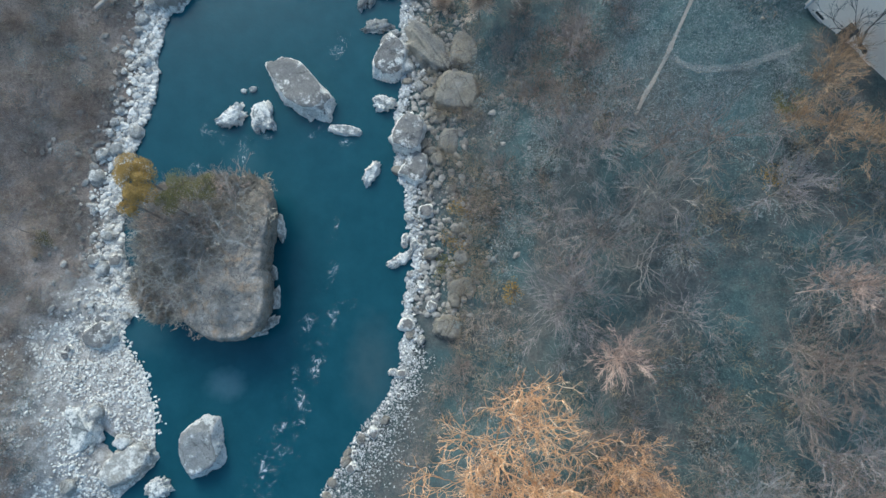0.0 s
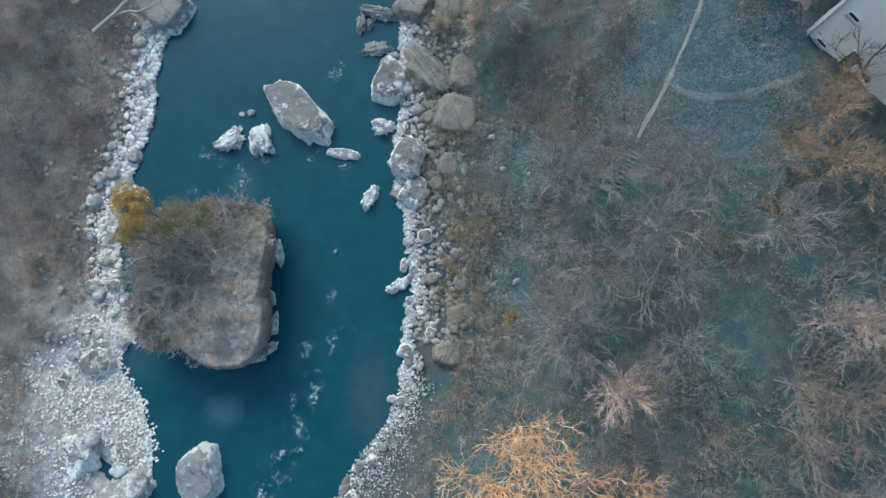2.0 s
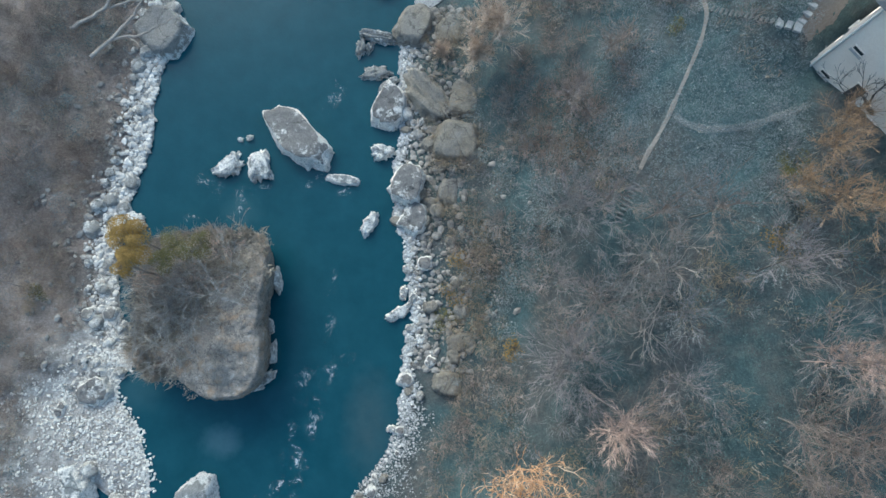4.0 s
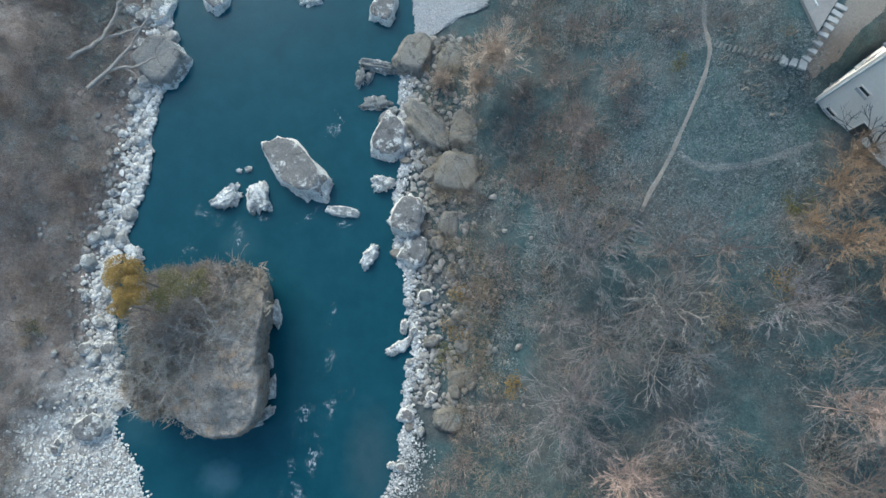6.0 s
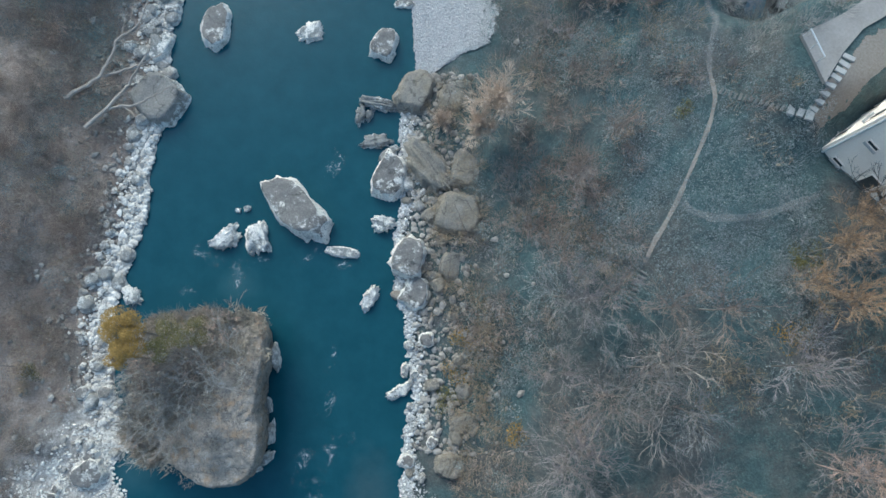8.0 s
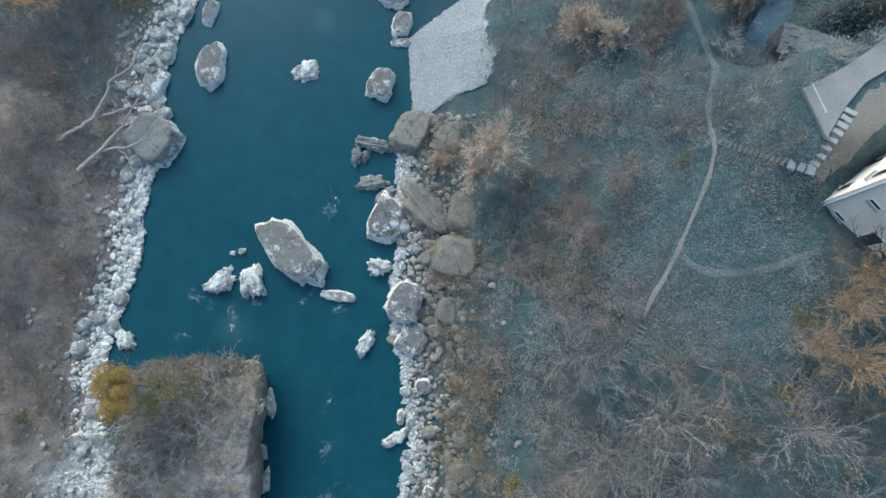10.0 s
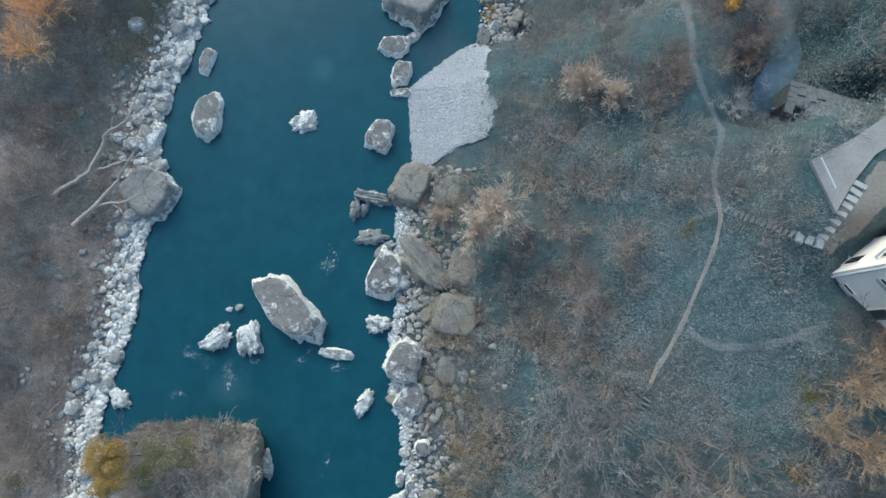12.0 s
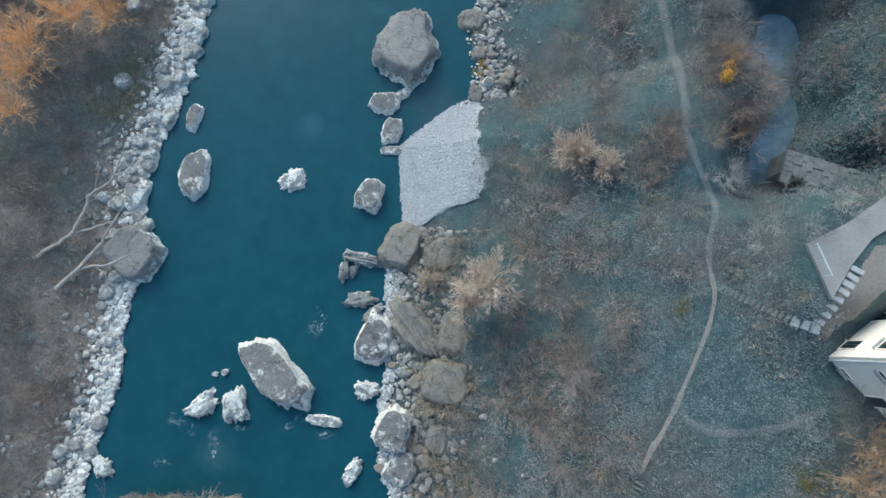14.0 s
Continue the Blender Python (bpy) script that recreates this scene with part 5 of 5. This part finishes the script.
for x, y, sz in ((-17.4, 9.8, 1.2), (-20.0, 8.0, 1.2), (-22.0, 6.4, 1.1), (-21.6, 4.4, 1.0), (-19.6, 10.6, 1.1), (-23.4, 8.6, 1.2), (-23.0, 4.4, 1.1)):
    ob = plant(SAPLING, x, y, 80 * x, sz, "pale bare sapling growing on the flat rock", "shrub", "rock shrubs")
    ob.location.z = (slab_top(x, y) or 1.5) - 0.1
for proto in TALL_TAN + TALL_OCHRE + [PALE_TREE, SAPLING] + DARK + GREY + PINK + TAN + OCHRE + ORANGE + PAINTED_SUN + SHRUB:
    remove(proto)


# ---- undergrowth, grass, leaves: loose stuff in one mesh a kind
def blades(name, at, size, tall, material, seed, label, category):
    """Upright tapering blades or flat leaves at the given feet: arrays of x, y, z."""
    g = np.random.default_rng(seed)
    at = np.asarray(at)
    n = len(at)
    a = g.uniform(0, 2 * np.pi, n)
    tilt = g.uniform(0.1, 1.3, n) if tall else g.uniform(0, 0.7, n)
    ln = size * g.uniform(0.6, 1.4, n)
    side = np.c_[-np.sin(a), np.cos(a), g.uniform(-0.3, 0.3, n)]
    if tall:
        up = np.c_[np.cos(a) * np.sin(tilt), np.sin(a) * np.sin(tilt), np.cos(tilt)]
        w = ln * 0.09
        v = np.stack([at - side * w[:, None], at + side * w[:, None], at + up * ln[:, None]], 1).reshape(-1, 3)
        f = np.arange(3 * n).reshape(-1, 3)
    else:
        up = np.c_[np.cos(a) * np.cos(tilt), np.sin(a) * np.cos(tilt), np.sin(tilt) * g.choice([-1, 1], n)]
        w = ln * g.uniform(0.35, 0.6, n)
        v = np.stack([at - up * ln[:, None] / 2, at + side * w[:, None] / 2, at + up * ln[:, None] / 2, at - side * w[:, None] / 2], 1).reshape(-1, 3)
        f = np.arange(4 * n).reshape(-1, 4)
    me = bpy.data.meshes.new(name)
    me.from_pydata(v.tolist(), [], f.tolist())
    me.materials.append(material)
    return tagged(part(name, me, material), label, category, kind="stuff")


def clumps(rng, n, place_of, leaves, radius, tall):
    """Feet of leaves in mounds; place_of gives a mound's middle or None."""
    out = []
    while n:
        spot = place_of(rng)
        if spot is None:
            continue
        n -= 1
        x, y, z = spot
        r = radius * rng.uniform(0.5, 1.3)
        h = tall * rng.uniform(0.5, 1.3)
        for _ in range(int(leaves * r / radius)):
            a, d = rng.uniform(0, 6.283), math.sqrt(rng.random())
            px, py = x + r * d * math.cos(a), y + r * d * math.sin(a)
            out.append((px, py, z + h * math.sqrt(max(0.0, 1 - d * d)) * rng.uniform(0.45, 1.0)))
    return out


def in_patch(layer, low, high):
    """Places where the patches of one kind of growth lie."""
    def spot(rng):
        p = bank_spot(rng)
        if p is None:
            return None
        if math.hypot(p[0] - 5.4, p[1] - 30.6) < 3.2 and layer in (60, 80, 90):
            return None
        if 15 < p[0] < 28 and 16 < p[1] < 29 and rng.random() < 0.85:
            return None
        v = noise.noise((p[0] * 0.13, p[1] * 0.13, layer)) + 0.4 * noise.noise((p[0] * 0.4, p[1] * 0.4, layer + 5))
        return p if v > rng.uniform(low, high) else None
    return spot


def meadow_place(rng):
    y, x = rng.uniform(14, 34), rng.uniform(13, 27)
    if on_path(x, y, 0.3) or math.hypot(x - 29, y - 33) < 5:
        return None
    return x, y, ground(x, y)


rb = random.Random(77)
blades("brambles", clumps(rb, 1050, in_patch(40, -0.16, 0.12), 100, 1.25, 1.15), 0.12, False, LEAF_DARK, 1, "dark green bramble thickets with frosted leaves", "undergrowth")
blades("frosted_brambles", clumps(rb, 230, in_patch(44, 0.18, 0.32), 110, 0.9, 1.0), 0.13, False, LEAF_FROST, 7, "frost-pale bramble tops in the undergrowth", "undergrowth")


def zone(*spots):
    """Growth gathered round given places: x, y and reach."""
    def spot(rng):
        x, y, r = rng.choice(spots)
        x, y = x + rng.gauss(0, r * 0.55), y + rng.gauss(0, r * 0.55)
        return None if on_path(x, y, 0.7) else (x, y, ground(x, y))
    return spot


blades("frosted_brambles", clumps(rb, 210, zone((13.0, 18.6, 2.4), (12.6, 21.6, 2.0), (8.3, 14.6, 2.2), (7.0, 10.0, 1.8), (16.4, 34.0, 2.6), (11.2, 34.6, 2.0), (9.0, 18.0, 1.8), (27.6, 36.2, 1.0)), 100, 0.8, 0.9), 0.1, False, LEAF_FROST, 17, "frost-pale bramble tops gathered on the slope", "undergrowth")
blades("meadow_grass", clumps(rb, 900, meadow_place, 85, 0.9, 0.1), 0.15, True, GRASS, 2, "pale frosted grass on the slope below the house", "grass")


def thicket(name, n, place_of, twigs, radius, tall, material, seed, label):
    """Low tangles of bare twigs, springing from many feet."""
    r = random.Random(seed)
    w = Wood()
    while n:
        spot = place_of(r)
        if spot is None:
            continue
        n -= 1
        x, y, z = spot
        rr, h = radius * r.uniform(0.5, 1.3), tall * r.uniform(0.6, 1.3)
        for _ in range(twigs):
            a, d = r.uniform(0, 6.283), math.sqrt(r.random()) * 0.6
            p = Vector((x + rr * d * math.cos(a), y + rr * d * math.sin(a), z + h * r.uniform(0, 0.5)))
            a += r.gauss(0, 0.7)
            q = p + Vector((math.cos(a) * rr * r.uniform(0.3, 0.8), math.sin(a) * rr * r.uniform(0.3, 0.8), h * r.uniform(0.1, 0.8)))
            w.thorn(p, q, r.uniform(0.008, 0.017))
    return tagged(part(name, w.mesh(name, material), material), label, "thicket", kind="stuff")


thicket("thicket", 46, zone((24.4, 36.4, 1.8), (27.4, 36.3, 1.6), (30.2, 36.6, 1.4), (24.2, 33.6, 1.8), (23.2, 38.6, 1.4)), 70, 1.2, 0.8, TWIG_ASH, 69, "pale speckled thickets of dead stalks above the creek")
thicket("thicket", 130, zone((9.6, 28.0, 3.4), (11.0, 24.0, 3.6), (9.0, 21.5, 2.6), (18.0, 40.0, 2.4), (23.6, 46.0, 2.6), (24.0, 43.0, 2.0)), 90, 1.4, 1.4, TWIG_RUST, 67, "reddish-brown leafless thickets on the slope")
thicket("thicket", 470, in_patch(60, 0.08, 0.22), 80, 1.5, 1.4, TWIG_BROWN, 61, "low thickets of brown leafless twigs on the banks")
thicket("thicket", 300, in_patch(80, 0.0, 0.25), 65, 1.3, 1.3, TWIG_GREY, 62, "low thickets of grey leafless twigs on the banks")
thicket("thicket", 200, in_patch(90, 0.15, 0.3), 65, 1.3, 1.1, TWIG_TAN, 63, "low thickets of tan leafless twigs on the banks")


def left_place(rng):
    y = rng.uniform(-16, 64)
    x = shore_l(y) - rng.uniform(3 + 5 * ease(8, -2, y), 24)
    v = noise.noise((x * 0.16, y * 0.16, 70)) + 0.3 * ease(0, 30, y)
    return (x, y, ground(x, y)) if v > rng.uniform(-0.15, 0.15) else None


blades("brambles", clumps(rb, 190, zone((-31.0, 42.0, 3.6), (-30.0, 46.5, 3.0), (-28.4, 50.6, 2.6), (-33.0, 39.0, 3.0), (-27.4, 54.0, 2.4), (-36.0, 44.0, 3.5)), 90, 1.4, 0.8), 0.12, False, LEAF_DULL, 18, "dull green brambles on the stony bank", "undergrowth")
blades("brambles", clumps(rb, 60, zone((-27.8, 51.0, 2.0), (-29.4, 47.4, 2.0)), 90, 1.2, 0.8), 0.12, False, LEAF_OLIVE, 19, "olive-green brambles on the stony bank", "undergrowth")
blades("brambles", clumps(rb, 300, zone((31.6, 41.0, 1.6), (33.0, 38.6, 1.8), (36.0, 37.6, 2.0), (28.6, 46.6, 1.8), (29.4, 49.0, 2.2), (34.0, 44.0, 2.6), (33.0, 49.0, 3.0)), 100, 1.4, 1.0), 0.15, False, LEAF_DULL, 20, "dull green brambles hanging over the creek", "undergrowth")
thicket("thicket", 300, left_place, 80, 1.5, 1.3, TWIG_STRAW, 64, "low straw-brown leafless thickets on the stony bank")
thicket("thicket", 330, left_place, 70, 1.5, 1.3, TWIG_RUST, 65, "rust-brown leafless thickets on the stony bank")


def rocky_place(rng):
    y = rng.uniform(4, 37)
    x = shore_r(y) + rng.uniform(2.6, 7.5)
    return (x, y, ground(x, y) + 0.2) if noise.noise((x * 0.35, y * 0.35, 31)) > rng.uniform(-0.35, 0.2) else None


thicket("thicket", 70, rocky_place, 50, 1.2, 1.3, TWIG_TAN, 66, "thin brown leafless thickets between the bank rocks")
blades("bank_grass", clumps(rb, 380, left_place, 50, 1.3, 0.3), 0.42, True, STRAW, 16, "straw-coloured dry grass on the stony bank", "grass")
blades("bank_grass", clumps(rb, 150, rocky_place, 55, 0.9, 0.35), 0.26, True, DRY, 6, "dry brown grass between the bank rocks", "grass")
blades("dry_grass", clumps(rb, 420, in_patch(60, 0.0, 0.25), 60, 1.2, 0.2), 0.4, True, DRY, 3, "dry brown grass and fallen stalks on the banks", "grass")


def slab_place(rng):
    x, y = SLAB_AT[0] + rng.uniform(-8.5, 7), SLAB_AT[1] + rng.uniform(-7, 8)
    z = slab_top(x, y)
    if z is None or 0.05 * (y - 2) + 0.06 * (-16 - x) + 0.3 * noise.noise((x * 0.5, y * 0.5, 1)) < rng.uniform(0.2, 0.6):
        return None
    return x, y, z


blades("rock_grass", clumps(rb, 480, slab_place, 60, 0.8, 0.15), 0.24, True, STRAW, 4, "dry brown grass on top of the flat rock", "grass")


def rim_place(rng):
    """The northern and south-western brink of the flat rock."""
    a = rng.gauss(1.75, 0.45) if rng.random() < 0.7 else rng.gauss(-2.4, 0.18)
    e = slab_edge(a) * rng.uniform(0.93, 1.01)
    x, y = SLAB_AT[0] + e * math.cos(a), SLAB_AT[1] + e * math.sin(a)
    return x, y, (slab_top(SLAB_AT[0] + 0.97 * (x - SLAB_AT[0]), SLAB_AT[1] + 0.97 * (y - SLAB_AT[1])) or 1.2)


blades("rock_grass", clumps(rb, 90, rim_place, 60, 0.7, 0.3), 0.55, True, STRAW, 8, "long dry grass hanging over the brink of the flat rock", "grass")
thicket("thicket", 40, rim_place, 60, 1.1, 1.2, TWIG_STRAW, 68, "thin bare twigs overhanging the brink of the flat rock")


def bush(x, y, z, radius, tall, leaves, size, material, label, seed, stem=0.0):
    r = random.Random(seed)
    feet = []
    for _ in range(9):
        a, d = r.uniform(0, 6.28), radius * 0.7 * math.sqrt(r.random())
        feet += clumps(r, 1, lambda g: (x + d * math.cos(a), y + d * math.sin(a), z), leaves // 9, radius * 0.45, tall)
    top = new("bush")
    w = Wood()
    for _ in range(14):
        a = r.uniform(0, 6.28)
        pts, _d = curve_from(r, Vector((x, y, z - 0.1)), Vector((math.cos(a) * 0.7, math.sin(a) * 0.7, 1)).normalized(), max(radius, tall) * 0.9, 4, 0.3, 0.05)
        w.limb(pts, 0.035, 0.01, 4)
    if stem:
        pts, _d = curve_from(r, Vector((x + 0.5, y - 0.5, z - stem)), Vector((-0.5, 0.5, stem)).normalized(), stem * 1.02, 6, 0.08, 0.0)
        w.limb(pts, 0.09, 0.05, 6)
    part("trunk", w.mesh("trunk", BARK), BARK, top)
    ob = blades("foliage", feet, size, False, material, seed, "", "")
    for key in ("kind",):
        if key in ob:
            del ob[key]
    ob.parent = top
    return tagged(top, label, "bush")


bush(-22.2, 12.0, 9.2, 1.9, 1.7, 9000, 0.11, LEAF_OCHRE, "slender ochre-leaved tree leaning from the flat rock", 3, 6.0)
bush(-23.4, 10.4, 8.4, 1.1, 1.0, 2600, 0.11, LEAF_OCHRE, "small ochre-leaved tree on the flat rock", 6, 5.4)
for x, y, z, r in ((-20.3, 12.2, 7.0, 1.6), (-18.6, 12.3, 6.4, 1.3), (-21.2, 10.8, 7.2, 1.2)):
    bush(x, y, z, r, 1.0, 1900, 0.1, LEAF_OLIVE, "olive-yellow bush on the flat rock", int(-x), 3.8)
bush(22.4, 45.6, ground(22.4, 45.6), 0.75, 1.0, 900, 0.16, LEAF_ORANGE, "small bright orange bush beside the footpath", 5)
for k, (x, y, rr) in enumerate(((1.6, 8.6, 1.6), (0.6, 6.4, 1.3), (2.2, 11.5, 1.4), (4.6, 55.5, 1.2), (5.0, 51.5, 1.0), (-35.0, 8.8, 1.1), (24.6, 12.0, 1.6), (25.8, 17.5, 1.3), (6.5, 4.0, 1.4), (18.4, 28.4, 1.0))):
    bush(x, y, ground(x, y) - 0.1, rr, 0.5, 620, 0.13, LEAF_OLIVE if k % 2 else LEAF_OCHRE, "low straggling ochre-green bush on the bank", 20 + k)


# ---- fallen dead tree on the bank
def dead_tree():
    r = random.Random(12)
    top = new("dead_tree")
    for line, r0 in ((((-33.9, 33.0), (-32.4, 34.2), (-30.7, 35.2), (-29.9, 37.3), (-29.4, 38.7), (-27.6, 39.7), (-26.8, 42.2)), 0.2), (((-32.0, 30.3), (-30.2, 32.1), (-28.3, 34.2), (-27.9, 34.9), (-26.4, 37.6)), 0.2),
                     (((-30.7, 35.3), (-28.8, 35.9), (-27.0, 36.5), (-25.3, 37.3)), 0.13), (((-30.2, 32.1), (-27.4, 32.6), (-26.0, 33.1), (-24.3, 34.1)), 0.13), (((-28.6, 32.4), (-27.9, 31.9), (-27.2, 31.2)), 0.07),
                     (((-29.4, 38.7), (-28.4, 38.5), (-27.6, 38.6)), 0.07), (((-29.4, 38.7), (-29.4, 40.0), (-29.0, 41.2)), 0.06)):
        w = Wood()
        pts = [Vector((x, y, max(ground(x, y), 1.6) + 0.5 + 0.15 * i)) for i, (x, y) in enumerate(line)]
        fine = []
        for p, q in zip(pts, pts[1:]):
            fine += [p.lerp(q, k / 4) + Vector((r.uniform(-0.1, 0.1), r.uniform(-0.1, 0.1), r.uniform(-0.06, 0.06))) for k in range(4)]
        fine.append(pts[-1])
        w.limb(fine, r0, r0 * 0.3, 7)
        for p in fine[6:]:
            d = (fine[-1] - fine[0]).normalized()
            w.thorn(p, p + way(r, d, 0.7, 0.1) * r.uniform(0.5, 1.8), r0 * 0.24)
        part("limb", w.mesh("limb", DEADWOOD), DEADWOOD, top)
    return tagged(top, "bleached dead tree leaning over the cobble shore", "tree")


dead_tree()


# ---- foam on the rapids
def foam_sheet(x, y, length, width, turn):
    """A thin film of froth, densest along its middle, frayed towards its edge."""
    bm = bmesh.new()
    uv = bm.loops.layers.uv.new("UVMap")
    nu, nv = 16, 8
    grid = [[bm.verts.new((length * (i / nu - 0.5), width * (j / nv - 0.5) + 0.35 * width * noise.noise((i * 0.35 + x, y, 1)), 0)) for j in range(nv + 1)] for i in range(nu + 1)]
    for i in range(nu):
        for j in range(nv):
            f = bm.faces.new((grid[i][j], grid[i + 1][j], grid[i + 1][j + 1], grid[i][j + 1]))
            for loop, (a, b) in zip(f.loops, ((i, j), (i + 1, j), (i + 1, j + 1), (i, j + 1))):
                loop[uv].uv = (a / nu, b / nv)
    ob = part("foam", bm, FOAM)
    ob.matrix_basis = pose(x, y, 0.03, 0, 0, turn)
    return tagged(ob, "white foam streak on the small rapids", "foam", "foam streaks", "stuff")


for k, row in enumerate(((-12.5, -6.5, 4.6, 3.4, 66), (-13.9, -8.3, 4.4, 2.6, 35), (-11.9, -3.8, 4.4, 3.0, 75), (-12.3, -5.2, 3.0, 2.0, 70), (-10.8, -1.8, 4.0, 2.2, 75), (-9.9, 5.6, 3.4, 1.6, 60), (-9.5, 9.9, 2.6, 1.2, 75), (-14.3, -10.4, 4.6, 4.0, 60), (-15.2, -12, 4.0, 4.0, 60),
                         (-9.8, 27.5, 4.0, 2.4, 50), (-20.9, 18.9, 3.4, 2.0, -30), (-11.8, 19.0, 3.0, 1.6, 35), (-8.2, 18.4, 2.4, 1.4, 20), (-18.1, 17.1, 3.6, 2.4, 80), (-9.0, 2.4, 4.4, 2.4, 50), (-11.5, 1.2, 4, 2.6, 70), (-16.4, 18.6, 2.4, 1.2, 10), (-22.2, 16.0, 2.4, 1.4, 30))):
    foam_sheet(row[0], row[1], row[2], row[3] * 0.75, row[4]).location.z += 0.003 * k
